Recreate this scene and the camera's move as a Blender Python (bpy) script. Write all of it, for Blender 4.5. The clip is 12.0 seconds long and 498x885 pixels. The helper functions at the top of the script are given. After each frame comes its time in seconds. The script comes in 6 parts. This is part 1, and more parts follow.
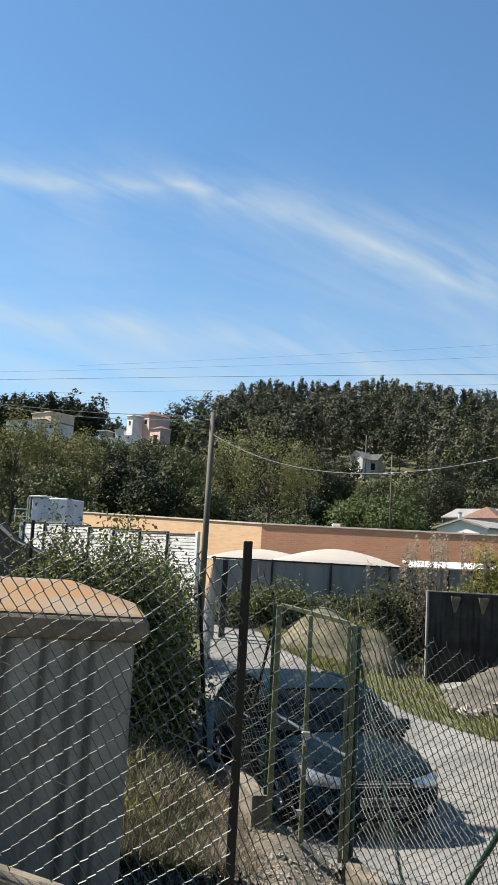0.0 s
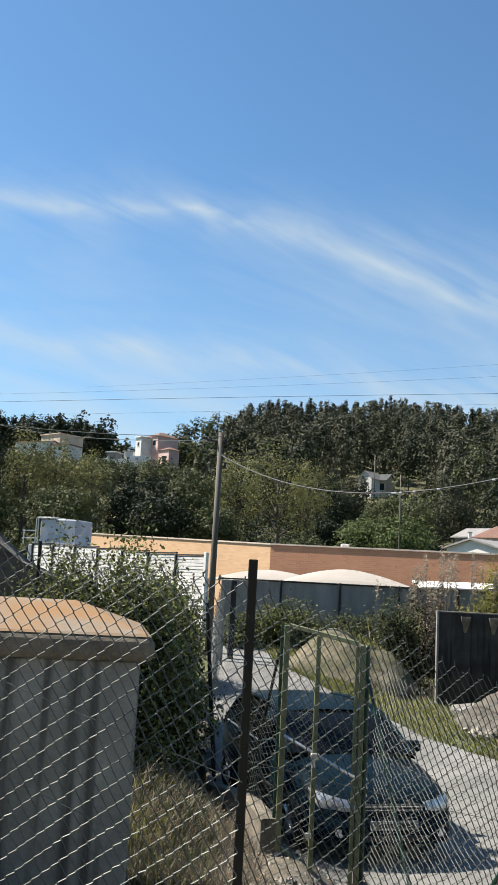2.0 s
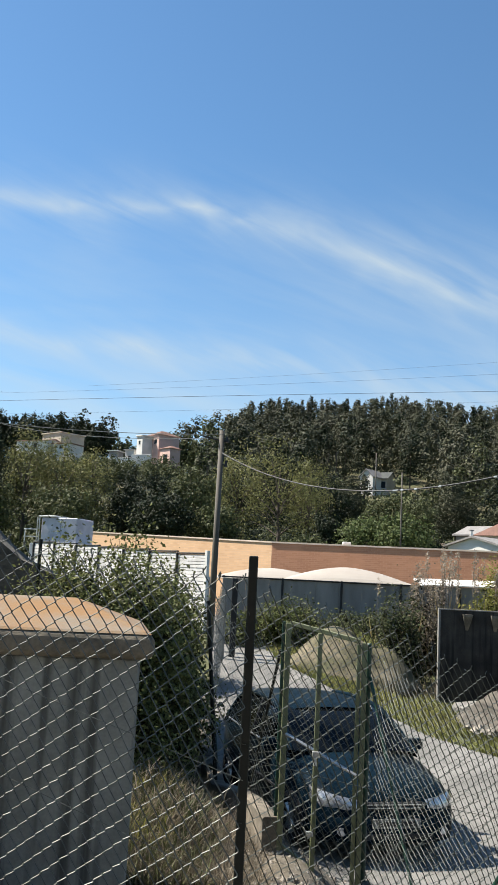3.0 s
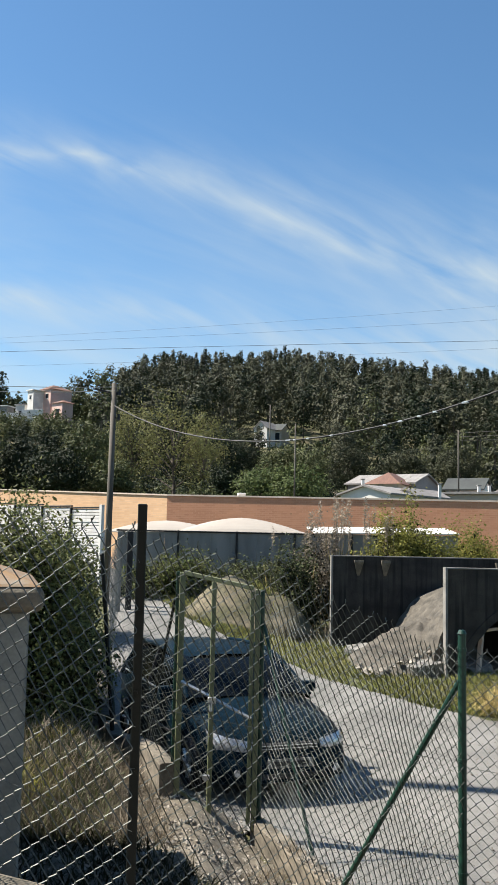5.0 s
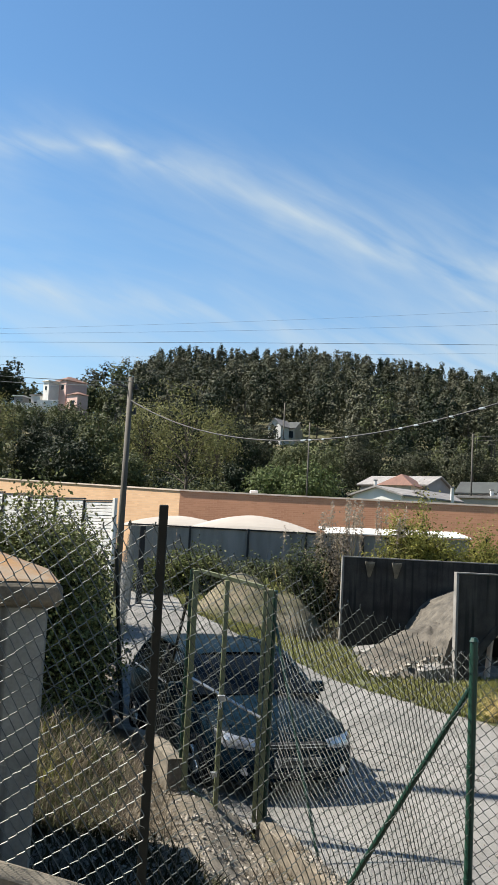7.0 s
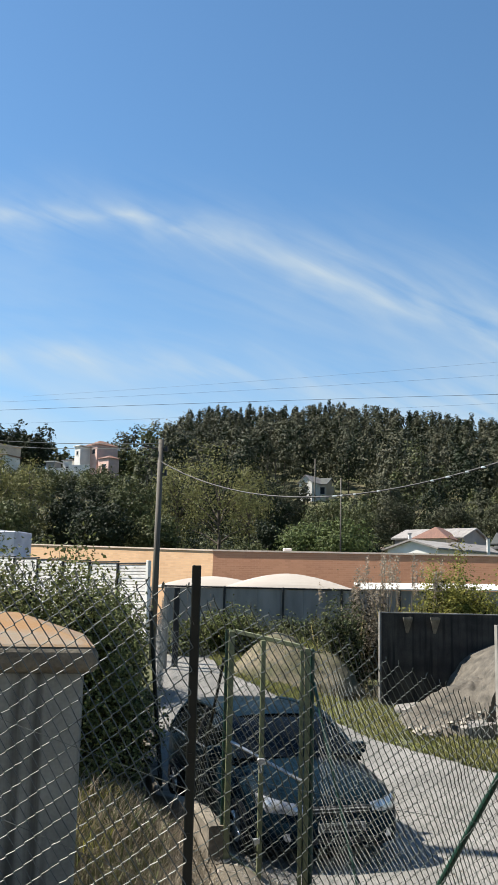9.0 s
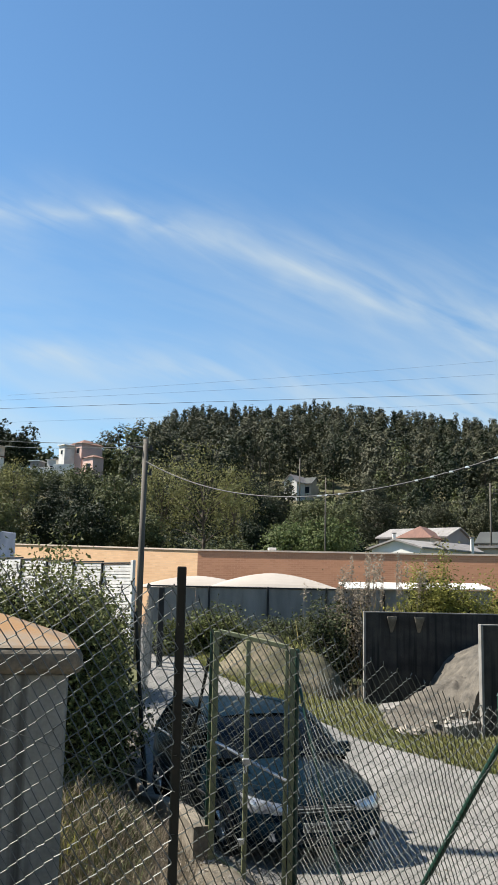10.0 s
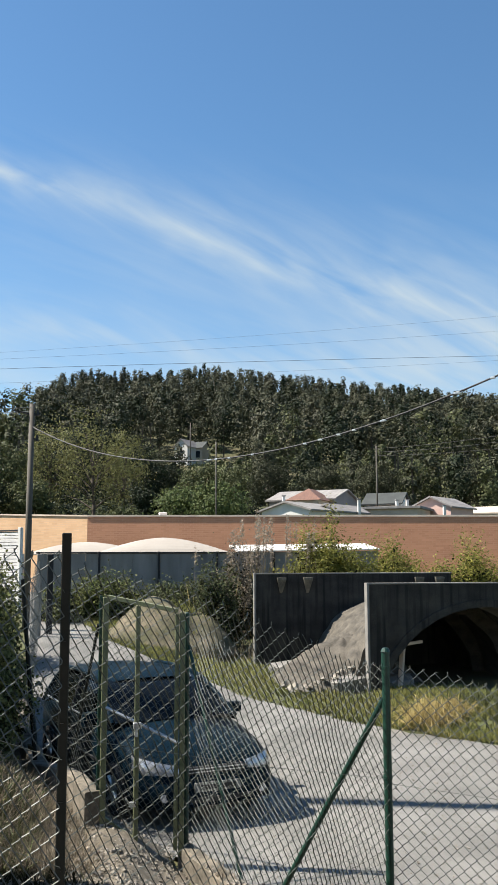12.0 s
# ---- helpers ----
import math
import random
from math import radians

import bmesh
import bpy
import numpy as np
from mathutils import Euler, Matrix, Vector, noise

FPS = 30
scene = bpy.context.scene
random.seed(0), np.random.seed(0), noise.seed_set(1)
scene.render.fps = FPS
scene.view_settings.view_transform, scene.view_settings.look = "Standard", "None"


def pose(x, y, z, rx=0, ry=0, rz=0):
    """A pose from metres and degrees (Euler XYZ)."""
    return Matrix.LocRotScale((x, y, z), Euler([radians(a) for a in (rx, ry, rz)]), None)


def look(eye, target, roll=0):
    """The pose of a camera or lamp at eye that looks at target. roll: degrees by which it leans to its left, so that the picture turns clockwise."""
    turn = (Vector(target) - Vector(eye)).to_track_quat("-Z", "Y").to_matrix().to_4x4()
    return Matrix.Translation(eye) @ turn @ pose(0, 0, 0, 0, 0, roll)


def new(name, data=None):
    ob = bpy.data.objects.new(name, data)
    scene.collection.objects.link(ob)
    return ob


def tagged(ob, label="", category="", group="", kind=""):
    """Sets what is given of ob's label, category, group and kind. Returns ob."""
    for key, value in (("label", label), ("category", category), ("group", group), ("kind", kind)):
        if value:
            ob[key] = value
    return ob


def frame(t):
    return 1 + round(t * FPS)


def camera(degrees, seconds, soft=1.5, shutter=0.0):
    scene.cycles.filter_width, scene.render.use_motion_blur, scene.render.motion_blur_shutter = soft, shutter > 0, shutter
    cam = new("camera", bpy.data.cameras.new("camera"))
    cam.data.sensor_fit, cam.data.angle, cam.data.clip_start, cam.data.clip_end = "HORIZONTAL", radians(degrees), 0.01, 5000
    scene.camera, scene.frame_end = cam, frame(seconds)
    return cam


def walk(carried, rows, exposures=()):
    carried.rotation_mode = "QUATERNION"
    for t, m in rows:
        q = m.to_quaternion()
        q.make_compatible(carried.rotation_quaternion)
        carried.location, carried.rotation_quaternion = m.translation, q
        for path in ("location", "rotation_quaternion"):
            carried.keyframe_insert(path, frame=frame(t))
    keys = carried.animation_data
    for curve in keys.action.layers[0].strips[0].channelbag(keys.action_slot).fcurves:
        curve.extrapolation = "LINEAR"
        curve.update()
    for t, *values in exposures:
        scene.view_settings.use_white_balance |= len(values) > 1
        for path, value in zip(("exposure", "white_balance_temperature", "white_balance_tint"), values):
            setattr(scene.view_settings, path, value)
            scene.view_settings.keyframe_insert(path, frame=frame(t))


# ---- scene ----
cam = camera(30.1, 12.0, 0.9)

PATH = [
    (0, (-0.044, -0.761, 2.658), (-0.057, 1.221, 2.928), 3.2),
    (0.5, (-0.043, -0.747, 2.657), (-0.099, 1.232, 2.943), 3.1),
    (1, (-0.045, -0.754, 2.654), (-0.114, 1.222, 2.955), 3.2),
    (1.5, (-0.032, -0.763, 2.65), (-0.09, 1.212, 2.96), 3.0),
    (2, (-0.025, -0.742, 2.648), (-0.059, 1.233, 2.961), 3.0),
    (2.5, (-0.022, -0.721, 2.644), (-0.061, 1.254, 2.956), 2.9),
    (4.3, (0.002, -0.679, 2.628), (0.054, 1.299, 2.917), 1.6),
    (4.5, (0.009, -0.695, 2.623), (0.105, 1.283, 2.903), 0.9),
    (5, (0.012, -0.674, 2.617), (0.206, 1.305, 2.834), 1.2),
    (5.5, (0.003, -0.657, 2.617), (0.193, 1.326, 2.799), 1.8),
    (6, (-0.006, -0.675, 2.618), (0.189, 1.308, 2.794), 2.0),
    (6.5, (-0.009, -0.671, 2.617), (0.179, 1.312, 2.789), 2.1),
    (7, (-0.033, -0.72, 2.646), (0.133, 1.262, 2.855), 3.0),
    (7.5, (-0.044, -0.748, 2.656), (0.056, 1.226, 2.965), 2.9),
    (9.5, (-0.026, -0.725, 2.642), (0.074, 1.245, 2.973), 1.1),
    (10, (-0.032, -0.728, 2.652), (0.095, 1.24, 2.982), 1.2),
    (10.5, (-0.021, -0.686, 2.656), (0.24, 1.273, 2.961), 0.7),
    (11, (-0.013, -0.683, 2.659), (0.292, 1.275, 2.931), 0.0),
    (11.5, (-0.014, -0.697, 2.653), (0.33, 1.257, 2.912), -0.1),
    (12, (-0.01, -0.696, 2.653), (0.353, 1.254, 2.909), -0.2),
]
walk(cam, [(t, look(eye, target, roll)) for t, eye, target, roll in PATH])

# ---- light and sky ----
SUN_EL, SUN_AZ = radians(51), radians(-73)
to_sun = Vector((math.sin(SUN_AZ) * math.cos(SUN_EL), math.cos(SUN_AZ) * math.cos(SUN_EL), math.sin(SUN_EL)))
sun_data = bpy.data.lights.new("sun", "SUN")
sun_data.energy, sun_data.angle, sun_data.color = 5.0, radians(0.6), (1.0, 0.94, 0.84)
sun = new("sun", sun_data)
sun.matrix_world = look(to_sun * 60, (0, 0, 0))
scene.view_settings.exposure = 1.38


def build_world():
    w = bpy.data.worlds.new("sky")
    scene.world = w
    w.use_nodes = True
    nt = w.node_tree
    nt.nodes.clear()
    N, L = nt.nodes.new, nt.links.new
    sky = N("ShaderNodeTexSky")
    sky.sky_type, sky.sun_disc = "NISHITA", False
    sky.sun_elevation, sky.sun_rotation = SUN_EL, SUN_AZ
    sky.air_density, sky.dust_density, sky.ozone_density = 1.0, 0.35, 2.2
    tc = N("ShaderNodeTexCoord")
    sep = N("ShaderNodeSeparateXYZ")
    L(tc.outputs["Generated"], sep.inputs[0])

    def m(op, a, b=None, c=None):
        n = N("ShaderNodeMath")
        n.operation = op
        for i, v in enumerate((a, b, c)):
            if v is None:
                continue
            if isinstance(v, (int, float)):
                n.inputs[i].default_value = v
            else:
                L(v, n.inputs[i])
        return n.outputs[0]

    ay = m("MAXIMUM", m("ABSOLUTE", sep.outputs[1]), 0.05)
    u = m("DIVIDE", sep.outputs[0], ay)
    v = m("DIVIDE", sep.outputs[2], ay)

    def wisp(ku, kv, shear, scale, detail, off):
        comb = N("ShaderNodeCombineXYZ")
        L(m("MULTIPLY", u, ku), comb.inputs[0])
        L(m("MULTIPLY", m("ADD", v, m("MULTIPLY", u, shear)), kv), comb.inputs[1])
        comb.inputs[2].default_value = off
        n = N("ShaderNodeTexNoise")
        n.inputs["Scale"].default_value, n.inputs["Detail"].default_value = scale, detail
        n.inputs["Roughness"].default_value = 0.5
        n.inputs["Distortion"].default_value = 0.5
        L(comb.outputs[0], n.inputs["Vector"])
        return n.outputs["Fac"]

    broad = wisp(2.2, 9.0, 0.28, 1.0, 4.0, 3.1)
    fine = wisp(4.0, 26.0, 0.22, 1.0, 6.0, 7.7)
    # the long streak that falls to the right
    ridge = m("SUBTRACT", 0.425, m("MULTIPLY", m("MAXIMUM", m("ADD", u, 0.10), 0.0), 0.265))
    ridge = m("ADD", ridge, m("MULTIPLY", m("SUBTRACT", wisp(9.0, 9.0, 0.0, 1.0, 3.0, 1.3), 0.5), 0.05))
    gap = m("SUBTRACT", v, ridge)
    def streak(gap, wide, spread):
        width = m("ADD", wide, m("MULTIPLY", m("MAXIMUM", m("ADD", u, 0.05), 0.0), spread))
        return m("POWER", 2.718, m("MULTIPLY", m("POWER", m("ABSOLUTE", m("DIVIDE", gap, width)), 1.5), -1.0))
    feather = wisp(7.0, 30.0, 0.45, 1.0, 6.0, 2.2)
    patch = wisp(7.0, 5.0, 0.0, 1.0, 2.0, 5.4)
    core = m("MULTIPLY", streak(gap, 0.011, 0.045), m("MULTIPLY", m("MAXIMUM", m("SUBTRACT", m("ADD", m("MULTIPLY", patch, 0.7), m("MULTIPLY", feather, 0.5)), 0.38), 0.0), 1.25))
    halo = m("MULTIPLY", streak(gap, 0.034, 0.09), m("MULTIPLY", m("MAXIMUM", m("SUBTRACT", feather, 0.30), 0.0), 0.9))
    ridge2 = m("SUBTRACT", 0.245, m("MULTIPLY", u, 0.08))
    gap2 = m("SUBTRACT", v, m("ADD", ridge2, m("MULTIPLY", m("SUBTRACT", wisp(6.0, 6.0, 0.0, 1.0, 2.0, 9.3), 0.5), 0.07)))
    second = m("MULTIPLY", streak(gap2, 0.018, 0.05), m("MULTIPLY", m("MAXIMUM", m("SUBTRACT", feather, 0.28), 0.0), 1.3))
    line = m("ADD", m("ADD", core, halo), second)
    # thin veils lower down
    low = m("MULTIPLY", m("MAXIMUM", m("SUBTRACT", m("ADD", m("MULTIPLY", broad, 0.6), m("MULTIPLY", fine, 0.4)), 0.46), 0.0), 3.2)
    fade = N("ShaderNodeMapRange")
    fade.inputs[1].default_value, fade.inputs[2].default_value = 0.46, 0.20
    L(v, fade.inputs[0])
    low = m("MULTIPLY", low, fade.outputs[0])
    # a veil near the horizon
    hz = N("ShaderNodeMapRange")
    hz.inputs[1].default_value, hz.inputs[2].default_value, hz.inputs[4].default_value = 0.42, 0.10, 0.24
    L(v, hz.inputs[0])
    mask = m("MINIMUM", m("ADD", m("ADD", line, m("MULTIPLY", low, 0.55)), hz.outputs[0]), 0.85)
    mix = N("ShaderNodeMix")
    mix.data_type = "RGBA"
    L(mask, mix.inputs[0])
    tint = N("ShaderNodeMix")
    tint.data_type, tint.blend_type = "RGBA", "MULTIPLY"
    tint.inputs[0].default_value = 1.0
    L(sky.outputs[0], tint.inputs[6])
    tint.inputs[7].default_value = SKY_TINT
    L(tint.outputs[2], mix.inputs[6])
    mix.inputs[7].default_value = CLOUD
    bg = N("ShaderNodeBackground")
    bg.inputs[1].default_value = SKY_STRENGTH
    L(mix.outputs[2], bg.inputs[0])
    out = N("ShaderNodeOutputWorld")
    L(bg.outputs[0], out.inputs[0])


SKY_TINT, CLOUD, SKY_STRENGTH = (0.73, 1.0, 1.11, 1), (4.5, 5.15, 5.45, 1), 0.0565
build_world()


# ---- materials ----
def mat(name, a, b=None, rough=0.8, scale=6.0, bump=0.15, metal=0.0, fine=60.0, spread=0.35, island=0.0, stretch=(1, 1, 1), coat=0.0, spec=0.4):
    """Two colours mixed by coarse stains and fine grain, with relief; island: brightness spread from piece to piece."""
    M = bpy.data.materials.new(name)
    M.use_nodes = True
    nt = M.node_tree
    N, L = nt.nodes.new, nt.links.new
    p = nt.nodes["Principled BSDF"]
    b = b or tuple(c * 0.65 for c in a)
    tc, mp = N("ShaderNodeTexCoord"), N("ShaderNodeMapping")
    mp.inputs["Scale"].default_value = stretch
    L(tc.outputs["Object"], mp.inputs[0])
    n1, n2 = N("ShaderNodeTexNoise"), N("ShaderNodeTexNoise")
    n1.inputs["Scale"].default_value, n1.inputs["Detail"].default_value = scale, 5
    n2.inputs["Scale"].default_value, n2.inputs["Detail"].default_value = fine, 4
    L(mp.outputs[0], n1.inputs["Vector"]), L(mp.outputs[0], n2.inputs["Vector"])
    add = N("ShaderNodeMath")
    add.operation = "MULTIPLY_ADD"
    L(n2.outputs["Fac"], add.inputs[0])
    add.inputs[1].default_value = 0.45
    L(n1.outputs["Fac"], add.inputs[2])
    r = N("ShaderNodeMapRange")
    r.inputs[1].default_value, r.inputs[2].default_value = 0.72 - spread / 2, 0.72 + spread / 2
    L(add.outputs[0], r.inputs[0])
    mix = N("ShaderNodeMix")
    mix.data_type = "RGBA"
    L(r.outputs[0], mix.inputs[0])
    mix.inputs[6].default_value, mix.inputs[7].default_value = (*a, 1), (*b, 1)
    colour = mix.outputs[2]
    if island:
        g, mr, mul = N("ShaderNodeNewGeometry"), N("ShaderNodeMapRange"), N("ShaderNodeMix")
        mr.inputs[3].default_value, mr.inputs[4].default_value = 1 - island, 1 + island
        L(g.outputs["Random Per Island"], mr.inputs[0])
        mul.data_type, mul.blend_type = "RGBA", "MULTIPLY"
        mul.inputs[0].default_value = 1.0
        L(colour, mul.inputs[6]), L(mr.outputs[0], mul.inputs[7])
        colour = mul.outputs[2]
    L(colour, p.inputs["Base Color"])
    p.inputs["Roughness"].default_value, p.inputs["Metallic"].default_value = rough, metal
    p.inputs["Specular IOR Level"].default_value = spec
    p.inputs["Coat Weight"].default_value = coat
    if bump:
        bp = N("ShaderNodeBump")
        bp.inputs["Strength"].default_value, bp.inputs["Distance"].default_value = bump, 0.02
        L(add.outputs[0], bp.inputs["Height"]), L(bp.outputs[0], p.inputs["Normal"])
    return M


def leaf_mat(name, a, b, island=0.35, glow=0.25):
    M = mat(name, a, b, rough=0.6, scale=0.9, fine=9.0, bump=0, island=island, spec=0.12)
    nt = M.node_tree
    N, L = nt.nodes.new, nt.links.new
    p, out = nt.nodes["Principled BSDF"], nt.nodes["Material Output"]
    t, mx = N("ShaderNodeBsdfTranslucent"), N("ShaderNodeMixShader")
    src = p.inputs["Base Color"].links[0].from_socket
    L(src, t.inputs[0])
    mx.inputs[0].default_value = glow
    L(p.outputs[0], mx.inputs[1]), L(t.outputs[0], mx.inputs[2]), L(mx.outputs[0], out.inputs[0])
    return M


def brick_mat(name, a, b, mortar, w=0.24, h=0.08):
    M = mat(name, a, b, rough=0.85, scale=0.8, bump=0.1)
    nt = M.node_tree
    N, L = nt.nodes.new, nt.links.new
    p = nt.nodes["Principled BSDF"]
    tc, mp, br = N("ShaderNodeTexCoord"), N("ShaderNodeMapping"), N("ShaderNodeTexBrick")
    mp.inputs["Rotation"].default_value = (radians(-90), 0, 0)
    L(tc.outputs["Object"], mp.inputs[0]), L(mp.outputs[0], br.inputs["Vector"])
    br.inputs["Scale"].default_value = 1.0
    br.inputs["Brick Width"].default_value, br.inputs["Row Height"].default_value = w, h
    br.inputs["Mortar Size"].default_value = 0.008
    src = p.inputs["Base Color"].links[0].from_socket
    dim = N("ShaderNodeMix")
    dim.data_type, dim.blend_type = "RGBA", "MULTIPLY"
    dim.inputs[0].default_value, dim.inputs[7].default_value = 1.0, (0.86, 0.84, 0.82, 1)
    L(src, dim.inputs[6])
    L(src, br.inputs["Color1"]), L(dim.outputs[2], br.inputs["Color2"])
    br.inputs["Mortar"].default_value = (*mortar, 1)
    L(br.outputs["Color"], p.inputs["Base Color"])
    return M


def streak_mat(name, a, b, dark, length=0.5):
    """Concrete with dark runs that follow the fall of water."""
    M = mat(name, a, b, rough=0.9, scale=2.5, bump=0.35, fine=45)
    nt = M.node_tree
    N, L = nt.nodes.new, nt.links.new
    p = nt.nodes["Principled BSDF"]
    tc, mp, n = N("ShaderNodeTexCoord"), N("ShaderNodeMapping"), N("ShaderNodeTexNoise")
    mp.inputs["Scale"].default_value = (11.0, 11.0, length * 1.6)
    n.inputs["Scale"].default_value, n.inputs["Detail"].default_value = 1.0, 5
    L(tc.outputs["Object"], mp.inputs[0]), L(mp.outputs[0], n.inputs["Vector"])
    r = N("ShaderNodeMapRange")
    r.inputs[1].default_value, r.inputs[2].default_value, r.inputs[4].default_value = 0.5, 0.66, 0.85
    L(n.outputs["Fac"], r.inputs[0])
    mix = N("ShaderNodeMix")
    mix.data_type = "RGBA"
    src = p.inputs["Base Color"].links[0].from_socket
    L(r.outputs[0], mix.inputs[0]), L(src, mix.inputs[6])
    mix.inputs[7].default_value = (*dark, 1)
    L(mix.outputs[2], p.inputs["Base Color"])
    return M


def glass_mat(name, tint=(0.02, 0.025, 0.03)):
    M = bpy.data.materials.new(name)
    M.use_nodes = True
    p = M.node_tree.nodes["Principled BSDF"]
    p.inputs["Base Color"].default_value = (*tint, 1)
    p.inputs["Roughness"].default_value = 0.08
    p.inputs["Specular IOR Level"].default_value = 0.06
    return M


CONCRETE = mat("concrete", (0.224, 0.211, 0.185), (0.132, 0.125, 0.109), scale=3, bump=0.35)
BOX_CONCRETE = streak_mat("box_concrete", (0.235, 0.245, 0.228), (0.15, 0.157, 0.144), (0.045, 0.046, 0.041), 0.3)
LICHEN = mat("lichen_concrete", (0.19, 0.105, 0.042), (0.16, 0.132, 0.098), scale=3.0, bump=0.4, rough=0.95, spread=0.28)
CAP_RIM = mat("cap_rim", (0.185, 0.16, 0.12), (0.085, 0.075, 0.058), scale=5, bump=0.45, rough=0.95)
# base darkened for the shaded side facing the camera, plus dark water streaks
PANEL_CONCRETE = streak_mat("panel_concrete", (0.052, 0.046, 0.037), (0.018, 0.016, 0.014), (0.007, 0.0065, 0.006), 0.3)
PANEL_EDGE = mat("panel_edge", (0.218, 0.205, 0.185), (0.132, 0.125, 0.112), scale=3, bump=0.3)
VAULT = mat("vault_concrete", (0.115, 0.10, 0.08), (0.036, 0.032, 0.026), scale=3.2, bump=0.9, fine=22, rough=0.95, spread=0.5, stretch=(1, 1, 2.2))
ROAD = mat("worn_asphalt", (0.192, 0.185, 0.171), (0.095, 0.091, 0.083), scale=0.9, fine=38, bump=0.7, rough=0.95, spread=0.5)
SOIL = mat("soil", (0.132, 0.099, 0.066), (0.066, 0.056, 0.033), scale=1.2, fine=30, bump=0.6, rough=1.0)
FIELD = mat("field", (0.056, 0.069, 0.021), (0.079, 0.066, 0.033), scale=0.12, fine=2.5, bump=0.3, rough=1.0)
PATH_DIRT = mat("path_dirt", (0.175, 0.15, 0.115), (0.06, 0.05, 0.035), scale=4, fine=30, bump=0.9, rough=1.0, spread=0.5)
GREEN_PAINT = mat("green_paint", (0.013, 0.049, 0.032), (0.007, 0.028, 0.02), rough=0.42, scale=9, bump=0.05)
OLIVE_PAINT = mat("olive_paint", (0.18, 0.185, 0.10), (0.085, 0.10, 0.045), rough=0.5, scale=12, bump=0.1, spread=0.5)
DARK_PAINT = mat("dark_paint", (0.005, 0.007, 0.006), (0.009, 0.010, 0.008), rough=0.5, scale=9, bump=0.05, spec=0.2)
WIRE = mat("coated_wire", (0.10, 0.108, 0.096), (0.05, 0.056, 0.048), rough=0.45, scale=5, bump=0, metal=0.2)
WIRE_FAR = mat("dull_wire", (0.095, 0.103, 0.095), (0.045, 0.05, 0.045), rough=0.55, scale=7, bump=0, metal=0.1)
GALV = mat("galvanised_steel", (0.558, 0.558, 0.54), (0.378, 0.378, 0.369), rough=0.35, scale=20, bump=0.05, metal=0.7)
ORANGE = brick_mat("orange_brick", (0.55, 0.265, 0.15), (0.47, 0.22, 0.125), (0.51, 0.26, 0.155))
BUFF = brick_mat("buff_brick", (0.66, 0.42, 0.24), (0.58, 0.36, 0.20), (0.54, 0.36, 0.23))
COPING = mat("pale_coping", (0.62, 0.5, 0.4), (0.48, 0.38, 0.3), scale=1.5)
WHITE_SLAT = mat("white_slat", (0.673, 0.645, 0.627), (0.486, 0.468, 0.449), scale=2.5, bump=0.1)
CANVAS = mat("canopy_fabric", (0.33, 0.295, 0.255), (0.28, 0.245, 0.21), scale=0.7, bump=0.05, rough=0.75)
KERB = mat("kerb_concrete", (0.20, 0.17, 0.13), (0.055, 0.048, 0.036), scale=5, fine=26, bump=0.9, rough=1.0, spread=0.55)
GREY_WALL = mat("grey_boards", (0.26, 0.25, 0.235), (0.17, 0.162, 0.15), scale=1.3, stretch=(2, 2, 0.4))
WOOD_POLE = mat("pole_wood", (0.104, 0.091, 0.074), (0.059, 0.052, 0.042), scale=3, stretch=(4, 4, 0.3), bump=0.3)
WHITE_PLASTER = mat("white_plaster", (0.646, 0.629, 0.595), (0.527, 0.51, 0.476), scale=0.6, bump=0.1)
PEACH_PLASTER = mat("peach_plaster", (0.60, 0.41, 0.35), (0.50, 0.33, 0.28), scale=0.5, bump=0.1)
BEIGE_PLASTER = mat("beige_plaster", (0.50, 0.42, 0.33), (0.40, 0.33, 0.26), scale=0.5, bump=0.1)
GREY_PLASTER = mat("grey_plaster", (0.238, 0.231, 0.224), (0.172, 0.165, 0.162), scale=0.6, bump=0.1)
TILE_RED = mat("clay_tiles", (0.17, 0.085, 0.06), (0.115, 0.06, 0.045), scale=1.2, stretch=(6, 1, 1), bump=0.3)
TILE_GREY = mat("fibre_cement_roof", (0.238, 0.224, 0.211), (0.158, 0.145, 0.139), scale=0.8, stretch=(5, 1, 1), bump=0.3)
TILE_DARK = mat("dark_roof", (0.05, 0.056, 0.053), (0.033, 0.036, 0.036), scale=0.8, bump=0.2)
WINDOW = glass_mat("window_glass")
CAR_PAINT = mat("car_paint", (0.003, 0.009, 0.015), (0.004, 0.011, 0.018), rough=0.35, scale=3, bump=0, spec=0.02)
BLACK_TRIM = mat("black_trim", (0.008, 0.008, 0.009), (0.013, 0.013, 0.013), rough=0.6, bump=0.05)
RUBBER = mat("tyre_rubber", (0.011, 0.011, 0.011), (0.02, 0.018, 0.017), rough=0.9, bump=0.1)
CAR_GLASS = glass_mat("car_glass", (0.003, 0.004, 0.005))
LAMP_GLASS = mat("headlight_lens", (0.5, 0.51, 0.52), (0.3, 0.3, 0.32), rough=0.12, scale=14, bump=0, metal=0.4, coat=1.0)
PLATE_WHITE = mat("plate_white", (0.16, 0.16, 0.155), rough=0.5, bump=0)
BARK = mat("bark", (0.086, 0.066, 0.05), (0.046, 0.036, 0.026), scale=4, stretch=(3, 3, 0.6), bump=0.5)
EUCALYPT = leaf_mat("eucalypt_leaves", (0.034, 0.038, 0.019), (0.058, 0.06, 0.034), 0.3, 0.08)
EUCALYPT_GREY = leaf_mat("grey_eucalypt_leaves", (0.056, 0.057, 0.034), (0.08, 0.078, 0.05), 0.3, 0.08)
